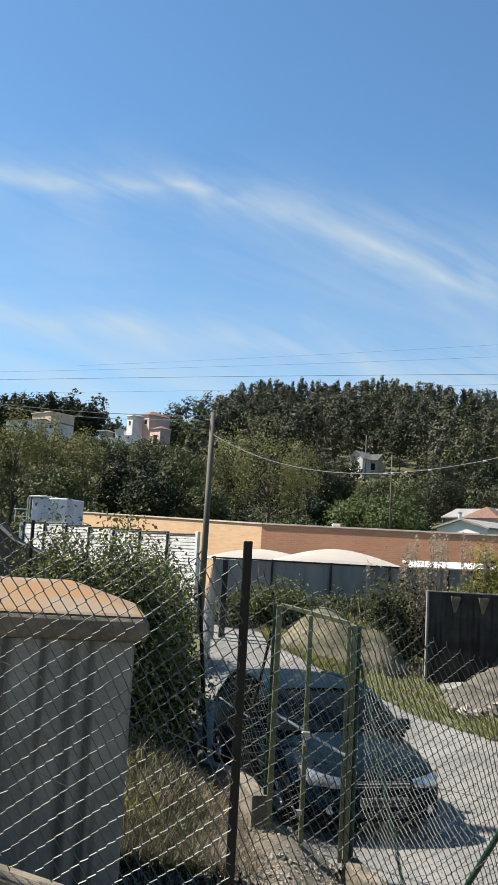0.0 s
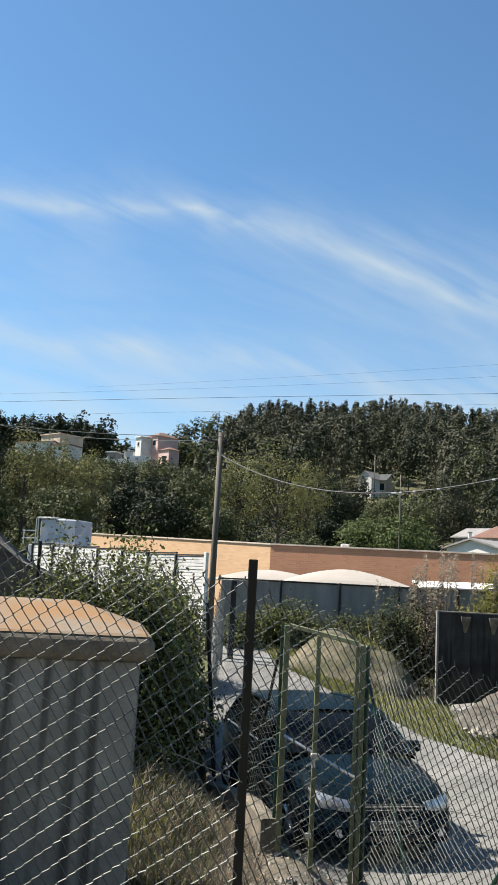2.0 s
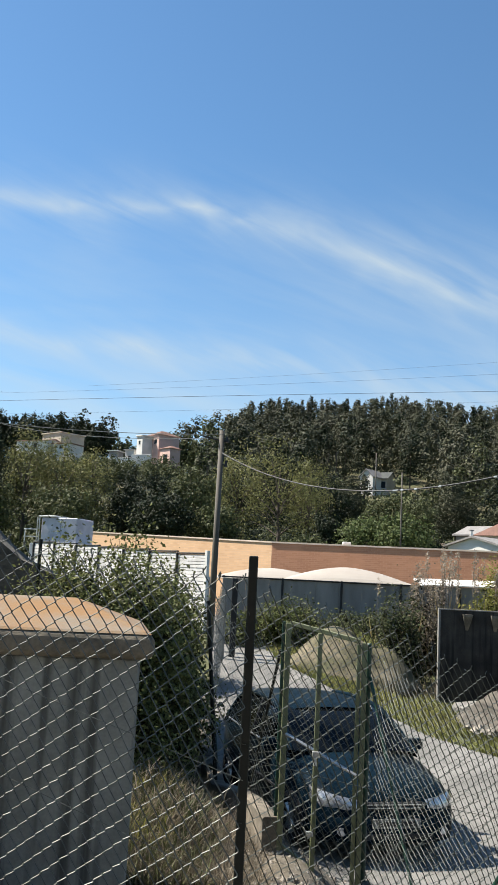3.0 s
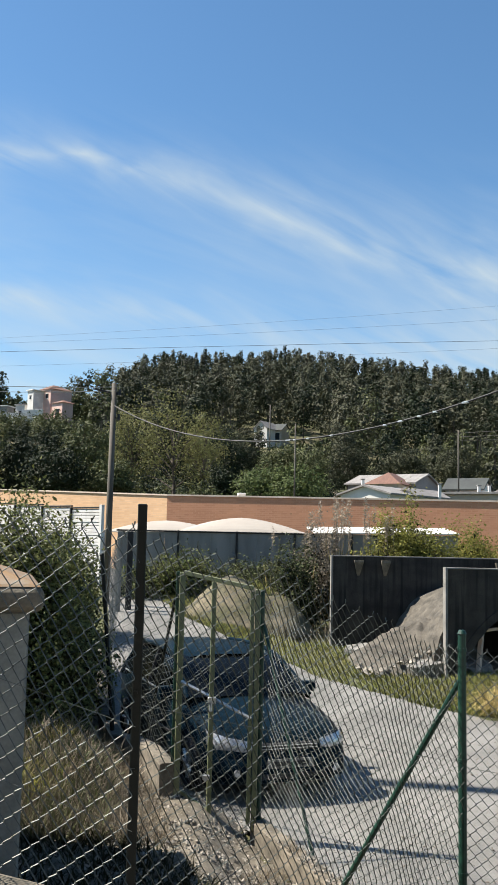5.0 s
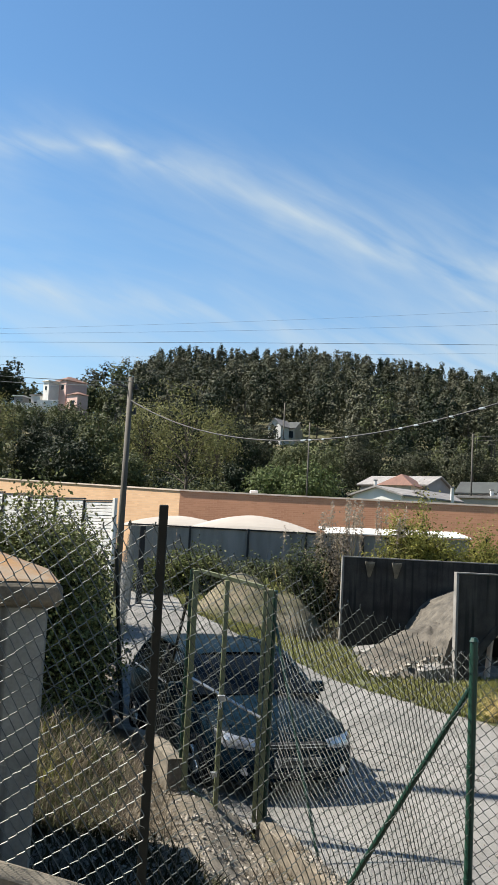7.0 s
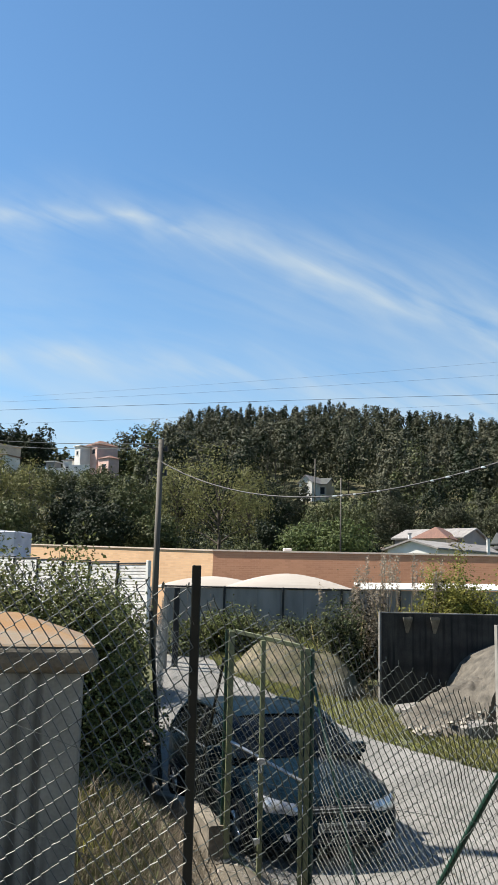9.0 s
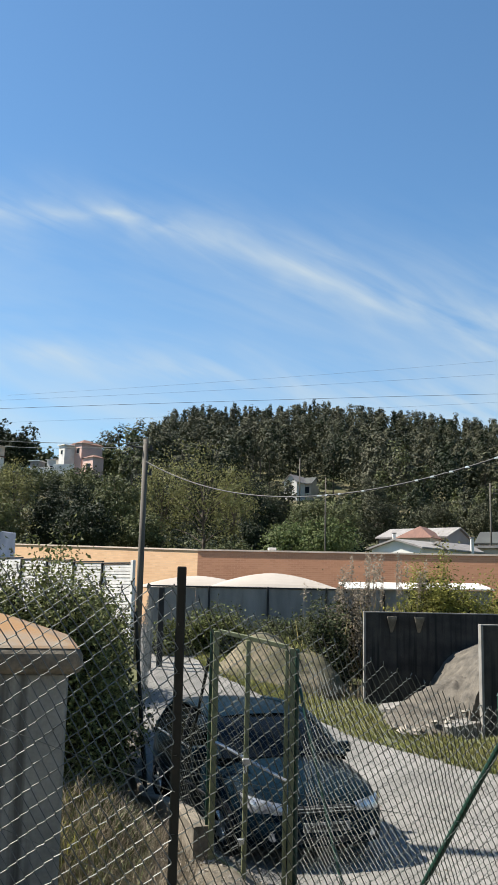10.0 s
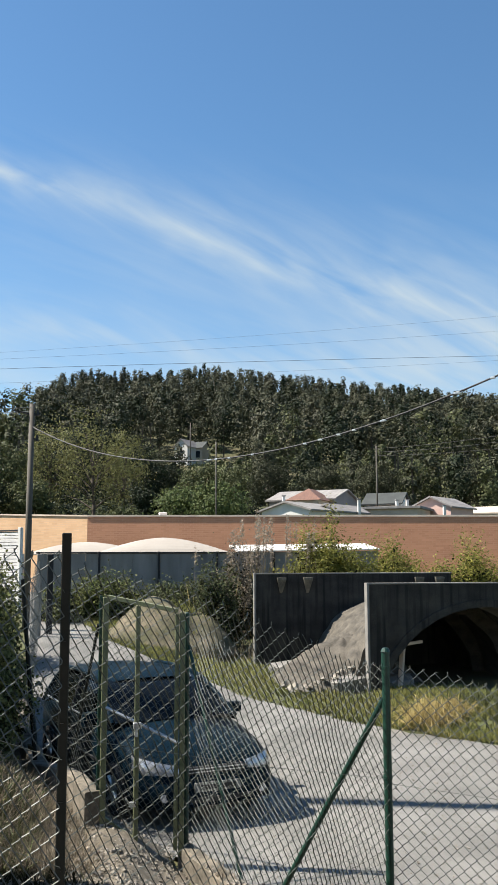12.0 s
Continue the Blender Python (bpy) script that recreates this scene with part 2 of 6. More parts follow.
# near-black green that paints shade into inner leaves and shadowed weeds
SHADE_LEAF = leaf_mat("shade_dark_leaves", (0.018, 0.022, 0.009), (0.032, 0.03, 0.014), 0.4, 0.05)
PINE = leaf_mat("dark_leaves", (0.012, 0.02, 0.009), (0.024, 0.03, 0.014), 0.3, 0.08)
SPRING = leaf_mat("spring_leaves", (0.122, 0.126, 0.047), (0.168, 0.16, 0.066), 0.4)
OLIVE_LEAF = leaf_mat("olive_leaves", (0.055, 0.068, 0.028), (0.088, 0.092, 0.04), 0.45, 0.15)
FRESH = leaf_mat("fresh_leaves", (0.07, 0.096, 0.034), (0.10, 0.12, 0.045), 0.35)
IVY = leaf_mat("hedge_leaves", (0.062, 0.076, 0.022), (0.15, 0.155, 0.058), 0.6, 0.15)
GRASS = leaf_mat("grass_blades", (0.145, 0.16, 0.048), (0.20, 0.19, 0.07), 0.35)
STRAW = leaf_mat("dry_straw", (0.24, 0.20, 0.145), (0.095, 0.078, 0.056), 0.5)
REED = leaf_mat("reed_plumes", (0.36, 0.30, 0.23), (0.27, 0.22, 0.165), 0.2)
YELLOW_SHRUB = leaf_mat("yellow_shrub_leaves", (0.25, 0.235, 0.05), (0.16, 0.16, 0.045), 0.4)
GOLD_STRAW = leaf_mat("golden_straw", (0.42, 0.34, 0.14), (0.30, 0.23, 0.10), 0.35)
TWIG = mat("twigs", (0.132, 0.102, 0.076), (0.073, 0.056, 0.043), scale=5, bump=0)


# ---- makers ----
def link(name, bm, material, parent=None, label="", smooth=False):
    me = bpy.data.meshes.new(name)
    bm.to_mesh(me)
    bm.free()
    me.materials.append(material)
    if smooth:
        me.polygons.foreach_set("use_smooth", [True] * len(me.polygons))
    ob = new(name, me)
    ob.parent = parent
    return tagged(ob, label)


def part(name, bm, material, parent, label="", smooth=False):
    return link(name, bm, material, parent, label, smooth)


def raw(name, verts, faces, material, parent=None, label="", smooth=False):
    me = bpy.data.meshes.new(name)
    me.from_pydata(np.asarray(verts).tolist(), [], [tuple(f) for f in np.asarray(faces).tolist()] if not isinstance(faces, list) else faces)
    me.materials.append(material)
    if smooth:
        me.polygons.foreach_set("use_smooth", [True] * len(me.polygons))
    me.update()
    ob = new(name, me)
    ob.parent = parent
    return tagged(ob, label)


def empty(name, m=None, label="", category="", group="", kind=""):
    ob = new(name)
    ob.empty_display_size = 0.2
    if m is not None:
        ob.matrix_world = m
    return tagged(ob, label, category, group, kind)


def box(x0, x1, y0, y1, z0, z1, bevel=0.0, bm=None, seg=1):
    own = bmesh.new()
    bmesh.ops.create_cube(own, size=1)
    bmesh.ops.transform(own, matrix=Matrix.Translation(((x0 + x1) / 2, (y0 + y1) / 2, (z0 + z1) / 2)) @ Matrix.Diagonal((x1 - x0, y1 - y0, z1 - z0, 1)), verts=own.verts)
    if bevel:
        bmesh.ops.bevel(own, geom=own.edges[:], offset=bevel, segments=seg, affect="EDGES", profile=0.5)
    if bm is None:
        return own
    return merge(bm, own)


def merge(bm, own):
    me = bpy.data.meshes.new("tmp")
    own.to_mesh(me)
    own.free()
    bm.from_mesh(me)
    bpy.data.meshes.remove(me)
    return bm


def rod(p, q, r0, r1=None, n=8, bm=None):
    """A tapered round bar from p to q."""
    own = bmesh.new()
    p, q = Vector(p), Vector(q)
    r1 = r0 if r1 is None else r1
    bmesh.ops.create_cone(own, cap_ends=True, segments=n, radius1=r0, radius2=r1, depth=(q - p).length)
    turn = (q - p).to_track_quat("Z", "Y").to_matrix().to_4x4()
    bmesh.ops.transform(own, matrix=Matrix.Translation((p + q) / 2) @ turn, verts=own.verts)
    return own if bm is None else merge(bm, own)


def tube(points, r, n=5):
    """A cable through points."""
    bm = bmesh.new()
    pts = [Vector(p) for p in points]
    rings = []
    for i, p in enumerate(pts):
        d = (pts[min(i + 1, len(pts) - 1)] - pts[max(i - 1, 0)]).normalized()
        s = d.cross(Vector((0, 0, 1)))
        s = s.normalized() if s.length > 1e-4 else Vector((1, 0, 0))
        t = s.cross(d)
        rr = r[i] if isinstance(r, (list, tuple)) else r
        rings.append([bm.verts.new(p + (s * math.cos(a) + t * math.sin(a)) * rr) for a in (2 * math.pi * k / n for k in range(n))])
    for a, b in zip(rings, rings[1:]):
        for k in range(n):
            bm.faces.new((a[k], a[(k + 1) % n], b[(k + 1) % n], b[k]))
    return bm


def smooth_step(a, b, x):
    t = np.clip((np.asarray(x, float) - a) / (b - a), 0, 1)
    return t * t * (3 - 2 * t)


def height(x, y):
    """The lie of the land."""
    x, y = np.asarray(x, float), np.asarray(y, float)
    right = np.interp(y, [0, 30, 44, 60, 90, 120, 160, 200, 250, 300, 420, 700, 2500], [0, 0.9, 1.6, 3, 5.2, 8.5, 15, 24.5, 38, 50, 44, 15, 0])
    ridge = np.interp(x, [-60, -34, -22, -12, 0, 40, 90, 150, 320, 800], [0.30, 0.50, 0.80, 0.92, 0.99, 1.05, 0.99, 0.90, 0.6, 0.2])
    far = smooth_step(150, 300, y)
    right = right * (1 - far + far * ridge)
    left = np.interp(y, [0, 30, 44, 60, 90, 120, 150, 178, 215, 320, 700, 2500], [0, 1.2, 1.8, 3, 5.5, 9, 16, 25.0, 28.5, 22, 8, 0])
    w = smooth_step(-22, -6, x)
    land = left * (1 - w) + right * w
    lane = 0.085 * np.clip(y - 13, 0, 16) * (1 - smooth_step(1.0, 5.5, x)) * (1 - smooth_step(29, 45, y))
    return -0.22 + np.maximum(land * smooth_step(16, 34, y), lane)


# leaves: many small four-cornered blades, as one array
def leaves(centres, size, rng, aspect=0.6, flat=0.0, out=None, loose=0.55):
    """out: directions that the blades face, more or less."""
    c = np.asarray(centres, float)
    n = len(c)
    a = rng.normal(size=(n, 3))
    if out is not None:
        o = out / (np.linalg.norm(out, axis=1)[:, None] + 1e-6) + rng.normal(size=(n, 3)) * loose
        a = np.cross(o, a)
    a[:, 2] *= (1 - flat)
    a /= np.linalg.norm(a, axis=1)[:, None]
    b = np.cross(a, rng.normal(size=(n, 3)) if out is None else o)
    b /= np.linalg.norm(b, axis=1)[:, None]
    s = (np.asarray(size) * rng.uniform(0.6, 1.35, n))[:, None]
    bend = np.cross(a, b) * s * 0.18
    v = np.stack([c - a * s * 0.5, c + b * s * aspect * 0.5 + bend, c + a * s * 0.5, c - b * s * aspect * 0.5 + bend], 1).reshape(-1, 3)
    return v, np.arange(4 * n).reshape(-1, 4)


def join(chunks):
    vs, fs, k = [], [], 0
    for v, f in chunks:
        vs.append(v)
        fs.append(f + k)
        k += len(v)
    return np.concatenate(vs), np.concatenate(fs)


def blades(roots, length, width, rng, lean=0.35, bow=0.3):
    """Grass blades or stalks: two quads each, tapering."""
    r = np.asarray(roots, float)
    n = len(r)
    ang = rng.uniform(0, 2 * np.pi, n)
    side = np.stack([np.cos(ang), np.sin(ang), np.zeros(n)], 1)
    tip = rng.normal(size=(n, 3)) * lean
    tip[:, 2] = 1
    tip /= np.linalg.norm(tip, axis=1)[:, None]
    ln = (np.asarray(length) * rng.uniform(0.5, 1.25, n))[:, None]
    w = np.asarray(width) * 0.5
    drop = tip.copy()
    drop[:, 2] -= bow
    m1 = r + tip * ln * 0.55
    m2 = m1 + drop * ln * 0.45
    v = np.stack([r - side * w, r + side * w, m1 + side * w * 0.8, m1 - side * w * 0.8, m2 + side * w * 0.15, m2 - side * w * 0.15], 1).reshape(-1, 3)
    k = np.arange(n)[:, None] * 6
    f = np.concatenate([k + np.array([[0, 1, 2, 3]]), k + np.array([[3, 2, 4, 5]])])
    return v, f


def crown(rng, base, h, rx, ry, rz, clumps, per, leaf, spread=0.35, power=0.6, hollow=0.35):
    """Leaf clumps spread through an uneven crown; returns centres of clumps and leaves."""
    out, mids, ways = [], [], []
    for _ in range(clumps):
        d = rng.normal(size=3)
        d /= np.linalg.norm(d)
        rad = rng.uniform(hollow, 1.0) ** power * rng.uniform(0.82, 1.12)
        c = np.array([d[0] * rx, d[1] * ry, d[2] * rz]) * rad + base + np.array([0, 0, h])
        mids.append(c)
        k = spread * rng.uniform(0.6, 1.3)
        pts = rng.normal(size=(per, 3)) * np.array([k * rx, k * ry, k * rz * 0.75]) * 0.55 + c
        out.append(pts)
        ways.append((pts - c) / np.array([rx, ry, rz * 0.75]) + 0.25 * d)
    return mids, leaves(np.concatenate(out), leaf, rng, 0.7, 0.0, np.concatenate(ways))


def tree(name, x, y, tall, wide, material, label, seed, clumps=46, per=46, leaf=0.42, low=0.22, category="tree", group="", bare=0):
    """Tapered trunk, limbs that reach the clumps, and a crown of small leaves."""
    rng = np.random.default_rng(seed)
    z = float(height(x, y))
    ob = empty(name, pose(x, y, z - 0.1), label, category, group)
    bm = tube([(0, 0, 0), (0.1, 0.02, tall * 0.2), (-0.05, 0.06, tall * 0.45), (0.08, 0, tall * 0.75)], [tall * 0.022, tall * 0.017, tall * 0.012, tall * 0.004], 7)
    mid = tall * (low + 1) / 2
    mids, (v, f) = crown(rng, np.zeros(3), mid, wide / 2, wide / 2, tall * (1 - low) / 2, clumps, per, leaf)
    for c in mids[:: 3]:
        s = Vector((0, 0, max(tall * 0.15, min(c[2] * 0.62, tall * 0.6))))
        e = Vector(c)
        m_ = s.lerp(e, 0.5) + Vector((0, 0, tall * 0.02))
        merge(bm, tube([s, m_, e], [tall * 0.007, tall * 0.005, tall * 0.0015], 4))
    part("trunk", bm, BARK, ob, "grey-brown trunk with limbs", True)
    raw("crown", v, f, material, ob, "uneven leafy crown")
    return ob


# ---- ground, road, verge ----
def grid_sheet(name, xs, ys, zf, material, label, category, kind="structure"):
    X, Y = np.meshgrid(xs, ys)
    Z = zf(X, Y)
    v = np.stack([X, Y, Z], 2).reshape(-1, 3)
    nx, ny = len(xs), len(ys)
    i = np.arange(nx * ny).reshape(ny, nx)
    f = np.stack([i[:-1, :-1], i[:-1, 1:], i[1:, 1:], i[1:, :-1]], 2).reshape(-1, 4)
    ob = raw(name, v, f, material, None, label, True)
    return tagged(ob, "", category, "", kind)


xs = np.unique(np.concatenate([np.linspace(-2500, -120, 14), np.linspace(-120, -20, 26), np.linspace(-20, 20, 61), np.linspace(20, 200, 46), np.linspace(200, 2500, 14)]))
ys = np.unique(np.concatenate([np.linspace(-1500, -20, 8), np.linspace(-20, 60, 81), np.linspace(60, 330, 60), np.linspace(330, 3000, 24)]))
grid_sheet("ground", xs, ys, height, FIELD, "rough green and brown land rising to a wooded hill", "ground")


def noise2(x, y, s, a):
    x, y = np.asarray(x, float), np.asarray(y, float)
    return a * (np.sin(x * s + 1.3 * np.sin(y * s * 0.7)) * np.cos(y * s * 0.9 + 0.6 * np.sin(x * s * 1.3)))


# near edge: the kerb line of the fence; far edge: the grass verge
ROAD_Z = -0.15


def road_near(y):
    return np.interp(y, [-8, 2.0, 5.3, 8.6, 10.6, 13, 24, 34, 50], [6.2, 3.9, 2.05, 1.0, 0.05, -0.45, -1.15, -1.9, -3.4])


def road_far(y):
    return np.interp(y, [-8, 8, 11, 13.2, 16.0, 18.0, 20.5, 24, 34, 50], [13, 9.5, 7.6, 6.3, 4.55, 3.2, 1.9, 0.55, -0.3, -1.6])


def build_road():
    ys_ = np.linspace(-6, 48, 120)
    v, f = [], []
    n = 24
    for y in ys_:
        a, b = float(road_near(y)), float(road_far(y))
        for k in range(n + 1):
            x = a + (b - a) * k / n
            z = max(ROAD_Z, float(height(x, y)) + 0.07) + float(noise2(x, y, 1.7, 0.012))
            v.append((x, y, z))
    for r in range(len(ys_) - 1):
        for k in range(n):
            q = r * (n + 1) + k
            f.append((q, q + 1, q + n + 2, q + n + 1))
    return tagged(raw("road", v, f, ROAD, None, "worn pale grey asphalt lane strewn with grit", True), "", "road", "", "structure")


build_road()


def verge_z(x, y):
    return np.maximum(ROAD_Z + 0.03 + 0.25 * smooth_step(0.0, 2.2, x - road_far(y)), height(x, y) + 0.03) + noise2(x, y, 2.3, 0.03)


def build_verge():
    rng = np.random.default_rng(5)
    ys_ = np.linspace(9, 30, 64)
    v, f, n = [], [], 14
    for y in ys_:
        a = float(road_far(y)) - 0.12 + 0.15 * math.sin(y * 3.1) * math.sin(y * 1.7)
        for k in range(n + 1):
            x = a + 7.5 * k / n
            v.append((x, y, float(verge_z(x, y)) - (0.06 if k == 0 else 0)))
    for r in range(len(ys_) - 1):
        for k in range(n):
            q = r * (n + 1) + k
            f.append((q, q + 1, q + n + 2, q + n + 1))
    tagged(raw("verge", v, f, FIELD, None, "grassy verge of bare soil along the lane", True), "", "verge", "", "structure")
    y = rng.uniform(9.5, 27, 110000)
    off = rng.beta(1.0, 1.7, 110000) * 4.2 + noise2(y, y * 1.3, 2.9, 0.15)
    x = road_far(y) + off
    keep = (np.abs(noise2(x, y, 1.9, 1.0)) > 0.06) & ((x < 5.3) | (y < 17.6))
    x, y = x[keep], y[keep]
    tagged(raw("grass", *blades(np.stack([x, y, verge_z(x, y) - 0.01], 1), 0.13, 0.02, rng, 0.5), GRASS, None, "short yellow-green grass on the verge"), "", "grass", "", "stuff")


build_verge()

# ---- terrace edge and the near fence ----
A = Vector((-0.05, 3.55, 0))
B = Vector((2.02, 5.3, 0))


def coping_z(x):
    return 1.045 - 0.21 * (x + 0.05)


def build_terrace():
    bm = bmesh.new()
    pts = [(-3.2, 3.86), (-1.6, 3.69), (-0.05, 3.5), (0.9, 3.36), (2.2, 3.16)]
    for (x0, y0), (x1, y1) in zip(pts, pts[1:]):
        z0, z1 = coping_z(x0), coping_z(x1)
        ring = []
        for x, y, z in ((x0, y0, z0), (x1, y1, z1)):
            ring.append([bm.verts.new(c) for c in ((x, y - 0.10, z - 0.012), (x, y + 0.06, z), (x, y + 0.06, -0.4), (x, y - 0.10, -0.4))])
        a, b = ring
        for k in range(4):
            bm.faces.new((a[k], a[(k + 1) % 4], b[(k + 1) % 4], b[k]))
    bmesh.ops.remove_doubles(bm, verts=bm.verts, dist=1e-4)
    tagged(link("wall_terrace", bm, CAP_RIM, None, "low weathered concrete wall carrying the wire fence"), "", "wall", "", "structure")
    v = [(-6, -6, 0.75), (4, -6, 0.75), (4, 2.85, 0.75), (2.2, 3.05, 0.75), (-3.2, 3.75, 0.9), (-6, 4.0, 0.95)]
    bm = bmesh.new()
    top = [bm.verts.new(c) for c in v]
    bot = [bm.verts.new((c[0], c[1], -0.5)) for c in v]
    bm.faces.new(top)
    for k in range(6):
        bm.faces.new((top[k], bot[k], bot[(k + 1) % 6], top[(k + 1) % 6]))
    tagged(link("terrace", bm, CONCRETE, None, "worn concrete terrace behind the fence"), "", "terrace", "", "structure")


build_terrace()
# unseen wall, added to cut sky fill on surfaces facing the camera
tagged(link("wall_sky_block", box(-9, 5.5, -4.6, -4.3, 0.76, 6.6, 0.01), BEIGE_PLASTER, None, "unseen plain beige wall added behind the terrace to block sky light"), "", "wall", "", "structure")


def chainlink(top, bottom, pitch, r, rng, ripple=0.012, sag=0.0, slant=0.0, bends=True, wide=1.0):
    """Upright zigzag wires hooked into one another, between a top and a bottom line given as points."""
    def along(line, s):
        pts = [np.array(p, float) for p in line]
        d = np.concatenate([[0], np.cumsum([np.linalg.norm(b - a) for a, b in zip(pts, pts[1:])])])
        return np.stack([np.interp(s * d[-1], d, [p[k] for p in pts]) for k in range(3)], -1), d[-1]
    _, L = along(top, np.zeros(1))
    h = np.linalg.norm(np.array(top[0], float) - np.array(bottom[0], float))
    nu, nv = int(L / pitch / wide * 2), int(h / pitch * 2)
    extra = int(math.ceil(abs(slant) * L / pitch * 2))
    steps = ((0.0, 1.10, 0.0), (0.15, 0.82, 1.0), (0.85, -0.82, 1.0)) if bends else ((0.0, 1.06, 0.6),)
    k = np.arange(nu)[:, None, None]
    row = np.arange(-extra, nv + extra + 1)[None, :, None]
    way = np.where((k + row) % 2 == 0, -1.0, 1.0)
    f, g, lift = (np.array([q[i] for q in steps])[None, None, :] for i in range(3))
    U = np.clip(k + 0.5 + 0.5 * way * g, 0, nu).reshape(nu, -1)
    V = (row + f + 0 * k).reshape(nu, -1)
    out_of = (way * lift * r).reshape(nu, -1)
    T, _ = along(top, (U / nu).ravel())
    Bt, _ = along(bottom, (U / nu).ravel())
    T[:, 2] -= sag * np.sin(np.pi * (U / nu).ravel())
    t = (V / nv + slant * (U / nu - 0.5) * L / h).ravel()
    P = T * (1 - t[:, None]) + Bt * t[:, None]
    d = np.array(top[-1], float) - np.array(top[0], float)
    nrm = np.array([-d[1], d[0], 0]) / np.linalg.norm(d[:2])
    u, v = U.ravel() / nu * L, t * h
    P += nrm * (ripple * np.sin(u * 5.1 + 2 * np.sin(v * 2.2)) + ripple * 0.6 * np.sin(v * 6 + u * 2.3) + out_of.ravel())[:, None]
    flow = np.stack([np.sin(u * 3.1 + v * 2.7), np.cos(u * 2.3 - v * 3.9), np.sin(u * 4.4 - v * 1.7)], 1)
    P += flow * pitch * 0.10 + rng.normal(size=P.shape) * pitch * 0.012
    P, t = P.reshape(nu, -1, 3), t.reshape(nu, -1)
    keep = (t[:, :-1] > -0.003) & (t[:, 1:] < 1.003)
    p, q = P[:, :-1][keep], P[:, 1:][keep]
    ax = q - p
    ax /= np.linalg.norm(ax, axis=1)[:, None]
    p, q = p - ax * r * 0.4, q + ax * r * 0.4
    s = np.cross(ax, nrm)
    s /= np.linalg.norm(s, axis=1)[:, None] + 1e-9
    w = np.cross(s, ax)
    ring = [s * math.cos(a) * r + w * math.sin(a) * r for a in (0.5, 2.594, 4.689)]
    vs = [np.stack([p + ring[0], p + ring[1], p + ring[2], q + ring[0], q + ring[1], q + ring[2]], 1).reshape(-1, 3)]
    b = np.arange(len(p))[:, None] * 6
    fs = [np.concatenate([b + np.array([[0, 1, 4, 3]]), b + np.array([[1, 2, 5, 4]]), b + np.array([[2, 0, 3, 5]])])]
    # twisted barbs along the top
    first = np.argmax(t > -0.003, axis=1)
    p = P[np.arange(nu), first]
    q = p + np.array([0, 0, pitch * 0.16]) + rng.normal(size=p.shape) * pitch * 0.08
    s = np.array([d[0], d[1], 0]) / np.linalg.norm(d[:2]) * r * 1.2
    v = np.stack([p - s, p + s, q + s, q - s], 1).reshape(-1, 3)
    vs.append(v), fs.append(np.arange(len(v)).reshape(-1, 4) + len(vs[0]))
    return np.concatenate(vs), np.concatenate(fs)


def post(name, x, y, z0, z1, r, material, parent, cap=True, lean=(0, 0), n=12):
    bm = rod((x, y, z0), (x + lean[0], y + lean[1], z1), r, r, n)
    if cap:
        rod((x + lean[0], y + lean[1], z1), (x + lean[0], y + lean[1], z1 + 0.012), r * 1.12, r * 0.8, n, bm)
    return part(name, bm, material, parent, "", False)


def tension(points, parent, r=0.0016):
    return part("tension_wire", tube(points, r, 4), WIRE, parent)


rng = np.random.default_rng(11)
near_fence = empty("chain_link_fence", None, "dark chain-link fence with square post on a low wall", "fence")
bm = box(-0.071, -0.029, 3.525, 3.565, 0.98, 2.785, 0.004)
for z in (1.35, 1.62, 1.95, 2.3, 2.66):
    box(-0.062, -0.046, 3.517, 3.526, z, z + 0.012, 0, bm)
part("post", bm, DARK_PAINT, near_fence, "black square steel post")
LEFT_END = Vector((-3.1, 3.82, 0))
raw("wire_mesh", *chainlink([(LEFT_END.x, LEFT_END.y, 3.0), (-1.5, 3.69, 2.85), (A.x, A.y - 0.03, 2.68)], [(LEFT_END.x, LEFT_END.y, 1.66), (-1.5, 3.69, 1.35), (A.x, A.y - 0.03, 1.05)], 0.080, 0.0029, rng, 0.02, 0.0, 0.22), WIRE, near_fence, "green-grey woven diamond wire")
post("post", LEFT_END.x, LEFT_END.y, 1.4, 3.05, 0.024, DARK_PAINT, near_fence)
for s in (0.62, 0.35):
    tension([(LEFT_END.x, LEFT_END.y - 0.01, 1.7 + (3.0 - 1.7) * s), (-1.5, 3.67, 1.38 + 1.45 * s), (A.x, A.y - 0.04, 1.05 + 1.63 * s - 0.25)], near_fence)

slope_fence = empty("chain_link_fence", None, "chain-link fence sagging down to a green corner post", "fence")
raw("wire_mesh", *chainlink([(A.x, A.y, 2.66), (0.62, 4.1, 2.50), (1.25, 4.66, 2.24), (1.62, 4.97, 2.05), (B.x, B.y, 1.98)], [(A.x, A.y, 1.0), (0.62, 4.1, 0.75), (1.25, 4.66, 0.45), (1.62, 4.97, 0.2), (B.x, B.y, 0.05)], 0.080, 0.0029, rng, 0.02, 0.0, 0.34), WIRE, slope_fence, "green-grey woven diamond wire")
tension([(A.x, A.y, 1.9), (1.0, 4.43, 1.55), (B.x, B.y, 1.25)], slope_fence)

road_fence = empty("chain_link_fence", None, "chain-link fence on a kerb beside the lane, with green posts", "fence")
G = Vector((1.04, 8.42, 0))
C = Vector((3.5, 4.25, 0))
bm = rod((B.x, B.y, -0.3), (B.x, B.y, 2.06), 0.027, 0.027, 14)
rod((B.x, B.y, 2.06), (B.x, B.y, 2.085), 0.032, 0.02, 14, bm)
for z in (0.55, 1.25, 1.95):
    rod((B.x, B.y, z), (B.x, B.y, z + 0.02), 0.031, 0.031, 14, bm)
part("post", bm, GREEN_PAINT, road_fence, "dark green round steel corner post")
